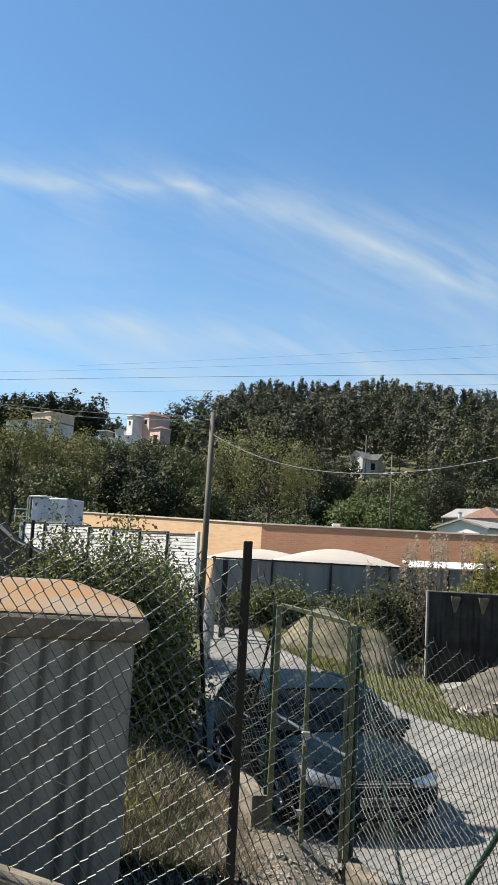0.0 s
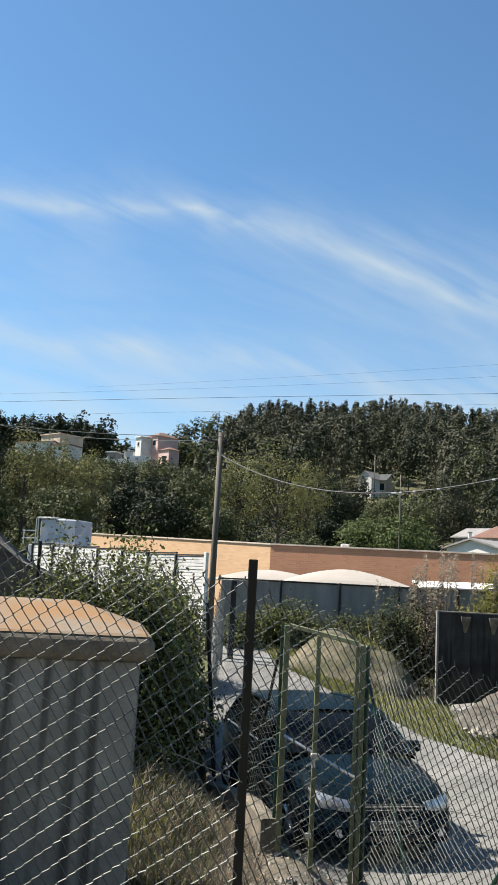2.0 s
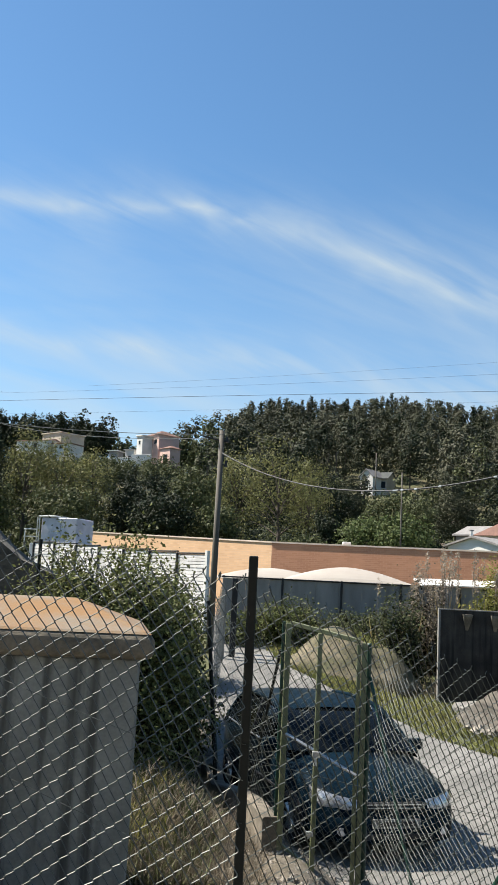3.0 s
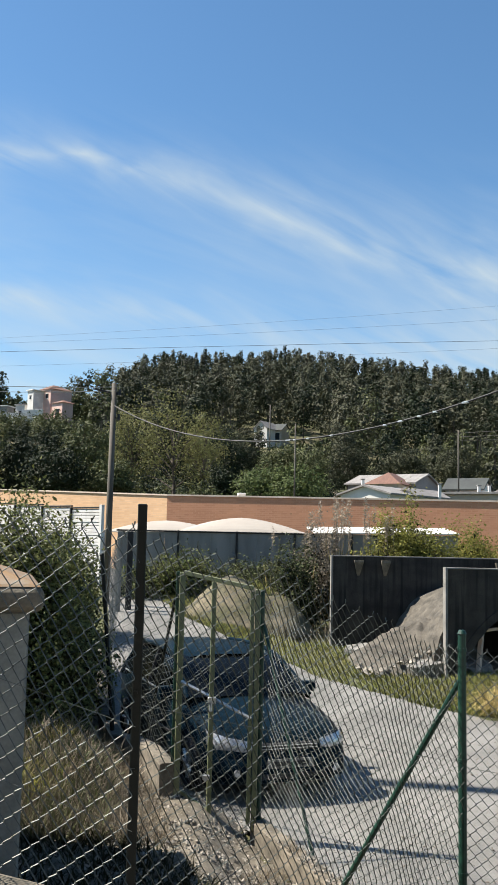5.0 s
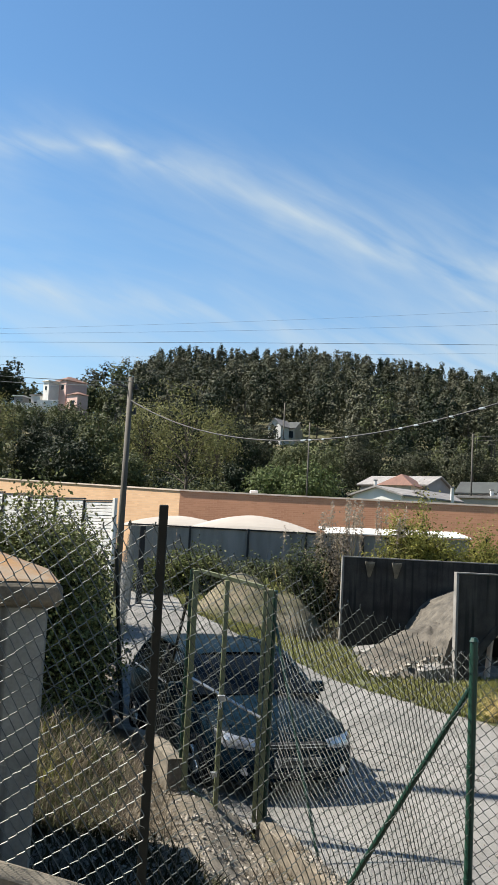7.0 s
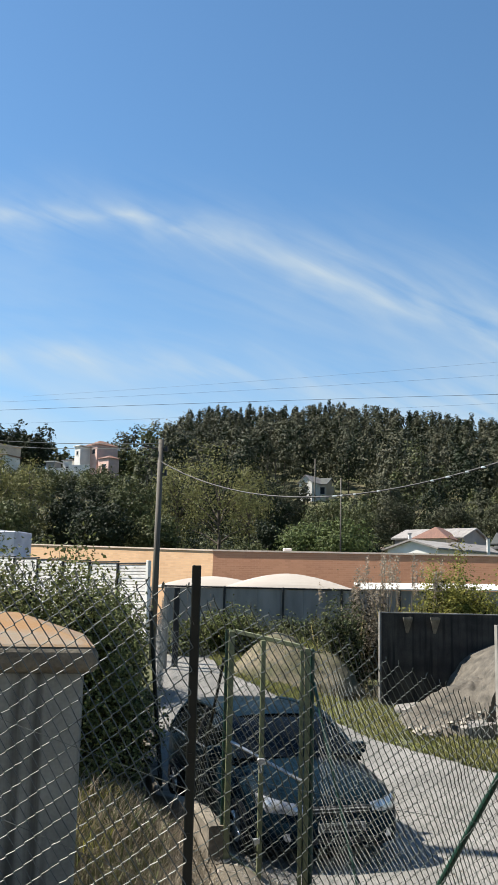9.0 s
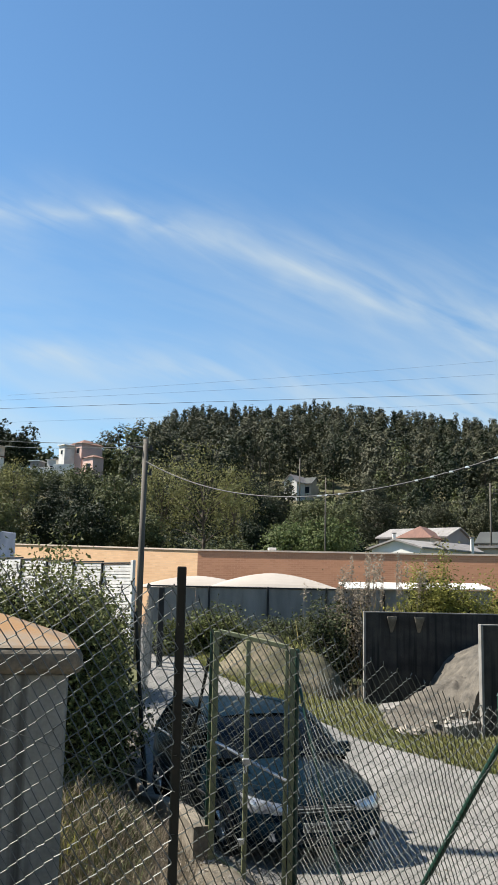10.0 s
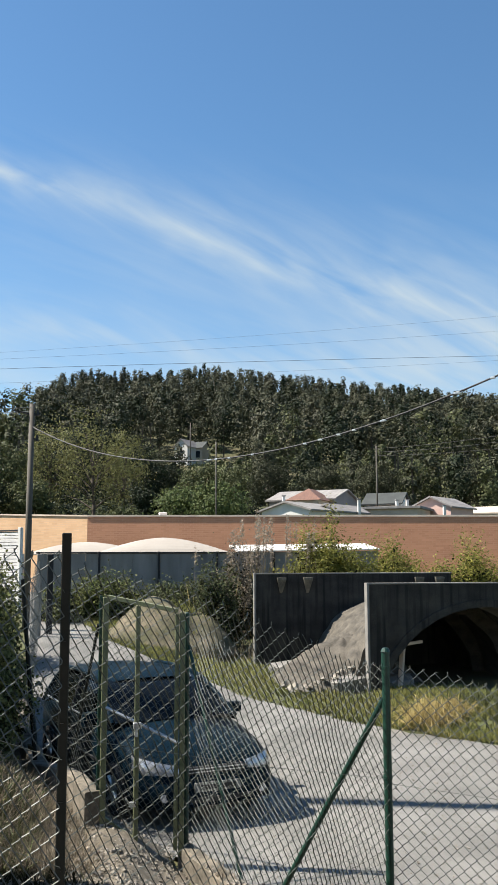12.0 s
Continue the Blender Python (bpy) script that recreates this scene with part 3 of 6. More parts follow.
part("brace", rod((B.x - 0.012, B.y + 0.02, 1.75), (1.30, 6.30, -0.12), 0.021, 0.021, 10), GREEN_PAINT, road_fence, "slanting dark green brace")
post("post", C.x, C.y, -0.3, 1.95, 0.027, GREEN_PAINT, road_fence)
raw("wire_mesh", *chainlink([(B.x, B.y, 1.98), (2.6, 4.9, 1.86), (C.x, C.y, 1.86)], [(B.x, B.y, 0.0), (2.6, 4.9, 0.0), (C.x, C.y, 0.0)], 0.080, 0.0029, rng, 0.015), WIRE, road_fence, "green-grey woven diamond wire")
raw("wire_mesh", *chainlink([(G.x + 0.03, G.y, 2.1), (1.35, 7.4, 1.9), (1.65, 6.4, 1.82), (B.x, B.y, 1.98)], [(G.x + 0.03, G.y, 0.05), (1.35, 7.4, 0.03), (1.65, 6.4, 0.02), (B.x, B.y, 0.02)], 0.07, 0.0021, rng, 0.015, 0.0, 0.0, wide=1.8), WIRE_FAR, road_fence, "grey woven diamond wire")
tension([(G.x, G.y, 1.25), (1.5, 6.9, 1.2), (B.x, B.y, 1.25)], road_fence)
tension([(B.x, B.y, 1.22), (2.7, 4.83, 1.18), (C.x, C.y, 1.2)], road_fence)


# ---- gate ----
def square_bar(p, q, w, bm=None):
    """A square tube from p to q."""
    own = bmesh.new()
    p, q = Vector(p), Vector(q)
    bmesh.ops.create_cube(own, size=1)
    turn = (q - p).to_track_quat("Z", "Y").to_matrix().to_4x4()
    bmesh.ops.transform(own, matrix=Matrix.Translation((p + q) / 2) @ turn @ Matrix.Diagonal((w, w, (q - p).length, 1)), verts=own.verts)
    bmesh.ops.bevel(own, geom=own.edges[:], offset=w * 0.1, segments=1, affect="EDGES")
    return own if bm is None else merge(bm, own)


gate = empty("garden_gate", None, "narrow olive-green steel gate filled with chain-link wire", "gate")
gl, gm, gr = Vector((0.285, 8.58, 0)), Vector((0.595, 8.42, 0)), Vector((0.985, 8.30, 0))
for q_, z0, z1, w in ((gl, 0.18, 2.32, 0.058), (gr + Vector((0.022, 0, 0)), -0.05, 2.18, 0.048)):
    part("gate_post", square_bar((q_.x, q_.y, z0), (q_.x + 0.005, q_.y, z1), w), OLIVE_PAINT, gate, "olive square post with worn paint")
part("top_bar", square_bar((gl.x + 0.02, gl.y, 2.32), (gr.x - 0.02, gr.y, 2.19), 0.042), OLIVE_PAINT, gate)
part("stile", square_bar((gm.x - 0.005, gm.y, -0.06), (gm.x, gm.y, 2.24), 0.046), OLIVE_PAINT, gate)
part("stile", square_bar((gr.x - 0.031, gr.y + 0.004, 0.0), (gr.x - 0.026, gr.y + 0.004, 2.16), 0.038), OLIVE_PAINT, gate)
part("hinge_stile", square_bar((gl.x - 0.045, gl.y + 0.03, 0.22), (gl.x - 0.04, gl.y + 0.03, 2.33), 0.032), GREEN_PAINT, gate)
part("crossbar", rod((gl.x + 0.02, gl.y - 0.02, 1.27), (gr.x - 0.02, gr.y - 0.02, 0.97), 0.017, 0.017, 8), GALV, gate, "bare galvanised sloping crossbar")
bm = box(gm.x - 0.04, gm.x + 0.04, gm.y - 0.06, gm.y - 0.02, 1.09, 1.15, 0.006)
rod((gm.x - 0.01, gm.y - 0.05, 1.02), (gm.x - 0.01, gm.y - 0.05, 1.10), 0.018, 0.014, 8, bm)
part("latch", bm, GALV, gate, "galvanised latch")
bm = box(gm.x - 0.07, gm.x - 0.005, gm.y - 0.045, gm.y - 0.02, 0.38, 0.43, 0.006)
rod((gm.x - 0.10, gm.y - 0.04, 0.46), (gm.x - 0.04, gm.y - 0.04, 0.37), 0.01, 0.01, 6, bm)
part("bolt", bm, GALV, gate, "small steel drop bolt")
part("bottom_bar", square_bar((gl.x, gl.y, 0.26), (gm.x, gm.y, 0.08), 0.03), OLIVE_PAINT, gate)
raw("wire_mesh", *chainlink([(gl.x, gl.y, 2.3), (gm.x, gm.y, 2.24), (gr.x, gr.y, 2.18)], [(gl.x, gl.y, 0.28), (gm.x, gm.y, 0.1), (gr.x, gr.y, 0.02)], 0.066, 0.0025, rng, 0.01), WIRE_FAR, gate, "grey woven diamond wire")
post("fence_post", gr.x + 0.075, gr.y + 0.06, -0.15, 2.16, 0.026, GREEN_PAINT, gate)
part("brace", rod((gr.x + 0.09, gr.y + 0.02, 1.86), (1.47, 7.66, -0.1), 0.016, 0.016, 8), GREEN_PAINT, gate, "thin green brace")
part("brace", rod((gl.x - 0.06, gl.y + 0.1, 2.05), (-0.02, 9.5, 0.55), 0.016, 0.016, 8), DARK_PAINT, gate, "thin dark brace")


# ---- kerb walls by the gate ----
def wall_run(name, pts, width, material, label, kind="structure", category="wall"):
    """A wall along points (x, y, z_bottom, z_top)."""
    bm = bmesh.new()
    rings = []
    for i, (x, y, z0, z1) in enumerate(pts):
        a, b = pts[max(i - 1, 0)], pts[min(i + 1, len(pts) - 1)]
        d = Vector((b[0] - a[0], b[1] - a[1], 0)).normalized()
        n = Vector((-d.y, d.x, 0)) * width / 2
        p = Vector((x, y, 0))
        rings.append([bm.verts.new(c) for c in (p - n + Vector((0, 0, z0)), p + n + Vector((0, 0, z0)), p + n + Vector((0, 0, z1 - 0.015)), p + n * 0.8 + Vector((0, 0, z1)), p - n * 0.8 + Vector((0, 0, z1)), p - n + Vector((0, 0, z1 - 0.015)))])
    for a, b in zip(rings, rings[1:]):
        for k in range(6):
            bm.faces.new((a[k], a[(k + 1) % 6], b[(k + 1) % 6], b[k]))
    bm.faces.new(rings[0][::-1])
    bm.faces.new(rings[-1])
    return tagged(link(name, bm, material, None, label), "", category, "", kind)


wall_run("kerb", [(1.06, 8.38, -0.5, 0.03), (1.25, 7.7, -0.5, 0.0), (1.52, 6.8, -0.5, -0.03), (1.98, 5.3, -0.5, -0.02), (3.5, 4.2, -0.5, 0.0), (6.0, 2.0, -0.5, 0.0)], 0.16, KERB, "rough concrete kerb wall under the fence")
wall_run("wall_garden", [(0.20, 8.55, -0.4, 0.50), (0.06, 9.15, -0.4, 0.53), (-0.12, 9.75, -0.4, 0.50), (-0.38, 10.4, -0.4, 0.42), (-0.6, 12.5, -0.4, 0.35), (-1.05, 18, -0.2, 0.5)], 0.17, KERB, "low earth-stained garden wall beside the gate")


def kerb_x(y):
    return np.interp(y, [5.3, 6.8, 7.7, 8.4, 8.8], [1.98, 1.52, 1.25, 1.06, 1.0])


def path_z(x, y):
    return -0.19 + 0.30 * (1 - smooth_step(0.35, 0.95, x)) + 0.08 * smooth_step(7.8, 8.7, y) + noise2(x, y, 5.0, 0.025)


def edge_z(x, y):
    """The path, or the kerb where that stands above it."""
    return np.where(np.abs(x - kerb_x(y)) < 0.085, 0.0, path_z(x, y))


grid_sheet("path", np.linspace(-2.4, 1.95, 34), np.linspace(4.0, 8.75, 36), lambda x, y: path_z(x, y) - 0.4 * smooth_step(0.0, 0.12, x - kerb_x(y) + 0.07), PATH_DIRT, "trodden bare earth path to the gate", "path")


def wall_x(y):
    return np.interp(y, [7.4, 8.55, 9.15, 9.75, 10.4, 12.5, 18], [0.3, 0.2, 0.06, -0.12, -0.38, -0.6, -1.05])


def bank_z(x, y):
    """Garden earth that rises away from the path and the wall."""
    return 0.09 + 0.42 * smooth_step(7.5, 9.6, y) * smooth_step(0.05, 0.9, wall_x(y) - x) + noise2(x, y, 4.3, 0.03)


def build_bank():
    v, f, n = [], [], 22
    ys_ = np.linspace(7.3, 14.0, 44)
    for y in ys_:
        for x in np.linspace(-4.2, float(wall_x(y)) - 0.05, n + 1):
            v.append((x, y, float(bank_z(x, y))))
    for r in range(len(ys_) - 1):
        for k in range(n):
            q = r * (n + 1) + k
            f.append((q, q + 1, q + n + 2, q + n + 1))
    tagged(raw("bank", v, f, PATH_DIRT, None, "sloping bank of dry garden earth", True), "", "bank", "", "structure")


build_bank()


# ---- concrete housing with a hipped cap ----
def build_housing():
    m = pose(-0.60, 4.25, 0, 0, 0, 9)
    ob = empty("concrete_housing", m, "stained grey concrete housing with a lichen-covered hipped cap", "concrete box")
    part("body", box(-1.75, -0.02, 0.02, 1.42, -0.35, 2.245, 0.012), BOX_CONCRETE, ob, "grey concrete walls with dark water runs")
    # hidden behind the cap; added only so the cast shadow reaches further back
    part("shadow_block", box(-1.68, -0.12, 1.423, 3.45, -0.35, 2.16, 0.012), BOX_CONCRETE, ob, "unseen block added to lengthen the shadow of the housing")
    bm = box(-1.85, 0.05, -0.04, 1.5, 2.24, 2.375, 0.05, None, 4)
    part("cap_rim", bm, CAP_RIM, ob, "dark weathered rim")
    bm = bmesh.new()
    base = [(-1.83, -0.02), (0.03, -0.02), (0.03, 1.48), (-1.83, 1.48)]
    rows = []
    for k, d, z in ((0, 0, 2.372), (0.02, 0.02, 2.384), (0.40, 0.62, 2.520), (0.44, 0.68, 2.530)):
        rows.append([bm.verts.new((x + (k if x < -1 else -k), y + (d if y < 0.5 else -d), z)) for x, y in base])
    for a, b in zip(rows, rows[1:]):
        for k in range(4):
            bm.faces.new((a[k], a[(k + 1) % 4], b[(k + 1) % 4], b[k]))
    bm.faces.new(rows[-1])
    part("cap", bm, LICHEN, ob, "sloping concrete cap orange with lichen")
    return ob


build_housing()


# ---- curved concrete chute behind the housing ----
def build_chute():
    bm = bmesh.new()
    prof = [(-5.75, 5.8), (-4.8, 4.65), (-4.24, 3.93), (-3.73, 3.31), (-3.52, 3.10), (-3.2, 2.86), (-2.8, 2.70), (-2.4, 2.62), (-2.24, 2.60)]
    f, b = [], []
    for x, z in prof:
        f.append((bm.verts.new((x, 11.7, z)), bm.verts.new((x, 11.7, -0.3))))
        b.append((bm.verts.new((x, 12.3, z)), bm.verts.new((x, 12.3, -0.3))))
    for i in range(len(prof) - 1):
        bm.faces.new((f[i][1], f[i + 1][1], f[i + 1][0], f[i][0]))
        bm.faces.new((b[i][0], b[i + 1][0], b[i + 1][1], b[i][1]))
        bm.faces.new((f[i][0], f[i + 1][0], b[i + 1][0], b[i][0]))
    bm.faces.new((f[-1][1], b[-1][1], b[-1][0], f[-1][0]))
    bm.faces.new((f[0][0], b[0][0], b[0][1], f[0][1]))
    return tagged(link("curved_wall", bm, VAULT, None, "dark grey concrete wall with a concave sweeping top"), "", "wall")


build_chute()


# ---- precast culvert pieces ----
def arch_panel(name, m, width, tall, thick, arch, label, brackets=()):
    """A concrete end wall with an arched opening (centre x, radius, springing height)."""
    ob = empty(name, m, label, "concrete panel", "precast culvert pieces")
    bm = bmesh.new()
    cx, r, zs = arch
    n = 20
    outer, inner = [], []
    if r:
        for k in range(n + 1):
            a = math.pi - math.pi * k / n
            inner.append((cx + r * math.cos(a), max(zs + r * math.sin(a), 0)))
        inner = [(cx - r, -0.1)] + inner + [(cx + r, -0.1)]
        for x, z in inner:
            outer.append((x, tall))
        outer[0], outer[-1] = (cx - r, tall), (cx + r, tall)
    else:
        inner, outer = [], []

    def quad(p0, p1, p2, p3):
        fr = [bm.verts.new((x, 0, z)) for x, z in (p0, p1, p2, p3)]
        bk = [bm.verts.new((x, thick, z)) for x, z in (p0, p1, p2, p3)]
        bm.faces.new(fr)
        bm.faces.new(bk[::-1])
        for k in range(4):
            bm.faces.new((fr[k], bk[k], bk[(k + 1) % 4], fr[(k + 1) % 4]))
    if r:
        quad((0, -0.1), (cx - r, -0.1), (cx - r, tall), (0, tall))
        for k in range(1, len(inner) - 2):
            quad(inner[k], inner[k + 1], (inner[k + 1][0], tall), (inner[k][0], tall))
        quad((cx + r, -0.1), (width, -0.1), (width, tall), (cx + r, tall))
    else:
        quad((0, -0.1), (width, -0.1), (width, tall), (0, tall))
    bmesh.ops.remove_doubles(bm, verts=bm.verts, dist=1e-4)
    inside = [f for f in bm.faces if all(len(e.link_faces) > 2 for e in f.edges)]
    bmesh.ops.delete(bm, geom=inside, context="FACES_ONLY")
    part("slab", bm, PANEL_CONCRETE, ob, "water-streaked concrete slab coloured dark for its shaded face")
    # top and left edges take paler concrete to stand for sunlight
    part("top_edge", box(-0.01, width + 0.01, -0.012, thick + 0.012, tall + 0.002, tall + 0.03, 0.004), PANEL_EDGE, ob, "top edge coloured paler for the sun on it")
    part("side_edge", box(-0.05, -0.002, -0.02, thick + 0.02, -0.1, tall + 0.03, 0.006), PANEL_EDGE, ob, "side edge coloured paler for the sun on it")
    if r:
        bm = bmesh.new()
        rings = []
        for k in range(n + 1):
            a = math.pi - math.pi * k / n
            rings.append([bm.verts.new((cx + rr * math.cos(a), yy_, zs + rr * math.sin(a))) for rr, yy_ in ((r - 0.02, -0.03), (r + 0.13, -0.03), (r + 0.13, -0.001), (r - 0.02, -0.001))])
        for a, b in zip(rings, rings[1:]):
            for k in range(4):
                bm.faces.new((a[k], a[(k + 1) % 4], b[(k + 1) % 4], b[k]))
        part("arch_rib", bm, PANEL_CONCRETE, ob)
    for x in brackets:
        bm = bmesh.new()
        vs = [bm.verts.new(c) for c in ((x - 0.11, -0.16, tall - 0.08), (x + 0.11, -0.16, tall - 0.08), (x + 0.11, -0.002, tall - 0.08), (x - 0.11, -0.002, tall - 0.08), (x - 0.03, -0.002, tall - 0.46), (x + 0.03, -0.002, tall - 0.46), (x - 0.11, -0.16, tall - 0.13), (x + 0.11, -0.16, tall - 0.13))]
        for f in ((0, 1, 2, 3), (0, 6, 7, 1), (6, 4, 5, 7), (0, 3, 4, 6), (1, 7, 5, 2), (2, 5, 4, 3)):
            bm.faces.new([vs[k] for k in f])
        part("bracket", bm, CAP_RIM, ob, "pale triangular stiffener")
    return ob


arch_panel("precast_panel", pose(4.36, 21.9, 0.05, 0, 0, -4), 4.95, 2.30, 0.16, (0, 0, 0), "long dark precast concrete panel with triangular stiffeners", (0.62, 1.28, 4.1, 4.62))
arch_panel("precast_panel", pose(5.74, 17.2, -0.02, 0, 0, -3), 4.9, 2.22, 0.17, (2.42, 2.3, -0.52), "dark precast concrete end panel with an arched opening")


def heap(name, x, y, rx, ry, tall, z0, material, label, seed):
    """An uneven heap of earth on the ground."""
    bm, rows = bmesh.new(), []
    for j in range(19):
        r = j / 18
        rows.append([])
        for k in range(48):
            a = 2 * math.pi * k / 48
            q = Vector((math.cos(a) * r * 2, math.sin(a) * r * 2, seed))
            w = 1 + 0.14 * noise.noise(Vector((math.cos(a) * 1.5, math.sin(a) * 1.5, seed + 5)))
            h = tall * (1 - r ** 1.9) ** 0.9 * (1 + 0.28 * noise.noise(q)) + 0.10 * noise.noise(q * 3.3) + 0.05 * noise.noise(q * 9) - 0.25 * r
            rows[-1].append(bm.verts.new((x + rx * w * r * math.cos(a), y + ry * w * r * math.sin(a), z0 + h)))
    for a, b in zip(rows, rows[1:]):
        for k in range(48):
            bm.faces.new((a[k], a[(k + 1) % 48], b[(k + 1) % 48], b[k]))
    bmesh.ops.remove_doubles(bm, verts=bm.verts, dist=1e-5)
    return link(name, bm, material, None, label, True)


def build_vault():
    """Broken barrel of the culvert between the two panels, stepping down to rubble."""
    rng_ = np.random.default_rng(4)
    vault = empty("culvert_vault", None, "rough brown concrete barrel vault between the panels", "concrete vault", "precast culvert pieces")
    n = 30
    for q, (y0, y1, r0) in enumerate(((17.42, 18.55, 1.86), (18.56, 19.9, 1.72), (19.91, 21.75, 1.60))):
        bm, rows = bmesh.new(), []
        for rr, ys_ in ((r0 - 0.16, (y0,)), (r0, np.linspace(y0, y1, 7)), (r0 - 0.16, (y1,))):
            for y in ys_:
                rows.append([])
                for k in range(n + 1):
                    a = math.pi * k / n
                    r = rr + rng_.normal() * 0.012 + 0.03 * noise.noise(Vector((k * 0.6, y * 2, q * 7)))
                    rows[-1].append(bm.verts.new((7.50 - r * 1.08 * math.cos(a), y, 0.08 + r * 1.03 * math.sin(a))))
        for a, b in zip(rows, rows[1:]):
            for k in range(n):
                bm.faces.new((a[k], a[k + 1], b[k + 1], b[k]))
        part("vault_ring", bm, VAULT, vault)
    tagged(heap("earth_bank", 5.75, 19.1, 2.0, 1.75, 1.0, 0.02, VAULT, "sloping bank of brown earth and broken concrete", 3), "", "earth bank")
    for x, y, s, rz in ((6.0, 18.0, 0.42, 20), (5.42, 17.5, 0.33, 4), (6.5, 17.7, 0.3, -12), (4.7, 20.3, 0.3, 10)):
        b = box(-s, s, -s * 0.5, s * 0.5, -0.1, s * 0.9, 0.05)
        for v in b.verts:
            v.co += Vector(rng_.normal(size=3) * 0.03)
        bmesh.ops.transform(b, matrix=pose(x, y, 0.1, 6, -8, rz), verts=b.verts)
        tagged(link("concrete_block", b, PANEL_EDGE, None, "broken grey concrete block on the verge"), "", "concrete block", "broken blocks")


build_vault()


# ---- earth mound ----
def build_mound():
    earth = mat("mound_earth", (0.15, 0.125, 0.085), (0.07, 0.068, 0.035), scale=2.2, fine=18, bump=1.0, rough=1.0)
    tagged(heap("earth_mound", 2.35, 24.3, 2.0, 1.9, 1.12, 0.55, earth, "mound of pale brown earth beside the lane", 9), "", "mound")


build_mound()


def plank(p, q, w, label):
    tagged(link("plank", square_bar(p, q, w), COPING, None, label), "", "plank", "planks in the arch")


plank((6.42, 17.45, 0.02), (6.56, 17.6, 0.95), 0.09, "pale wooden plank leaning inside the arch")
plank((6.50, 17.5, 0.985), (6.98, 17.62, 1.03), 0.06, "pale wooden plank lying across another plank")


# ---- long orange building, canopies and white slatted screen ----
def build_hall():
    ob = empty("long_building", None, "long low orange brick building with a pale roof edge", "building")
    z0, z1 = 0.6, 4.62
    c = Vector((0.46, 40.0))
    e = Vector((40.0, 20.2))
    lw = Vector((-9.9, 50.0))
    bm = bmesh.new()

    def slab(p, q, depth, za, zb, zb2=None, za2=None):
        zb2 = zb if zb2 is None else zb2
        za2 = za if za2 is None else za2
        d = (q - p).normalized()
        n = Vector((-d.y, d.x)) * depth
        pts = [p, q, q + n, p + n]
        lo = [bm.verts.new((v.x, v.y, zt)) for v, zt in zip(pts, (za, za2, za2, za))]
        hi = [bm.verts.new((v.x, v.y, zt)) for v, zt in zip(pts, (zb, zb2, zb2, zb))]
        bm.faces.new(hi)
        for k in range(4):
            bm.faces.new((lo[k], lo[(k + 1) % 4], hi[(k + 1) % 4], hi[k]))
    slab(c, e, 14, z0, z1, z1 - 0.74)
    part("wall", bm, ORANGE, ob, "orange brick wall in shade")
    bm = bmesh.new()
    slab(lw, c - Vector((0.002, 0)), 8, z0, 5.2, z1)
    part("wall", bm, BUFF, ob, "buff brick side wall")
    bm = bmesh.new()
    slab(c + Vector((-0.03, -0.03)), e + Vector((0, -0.03)), 14, z1 + 0.003, z1 + 0.07, z1 - 0.67, z1 - 0.737)
    part("roof_edge", bm, COPING, ob, "thin pale roof edge")
    bm = bmesh.new()
    slab(lw + Vector((-0.03, -0.03)), c + Vector((-0.03, -0.03)), 8, 5.203, 5.26, z1 + 0.07, z1 + 0.003)
    part("roof_edge", bm, COPING, ob, "thin pale roof edge")
    for x, w in ((3.6, 0.35), (-1.9, 0.5), (-3.0, 0.3)):
        yb = 40.5 if x > 0 else 44.0
        part("roof_box", box(x, x + w, yb, yb + 0.4, 4.66, 4.86, 0.02), WHITE_PLASTER, ob, "small white roof vent")


build_hall()


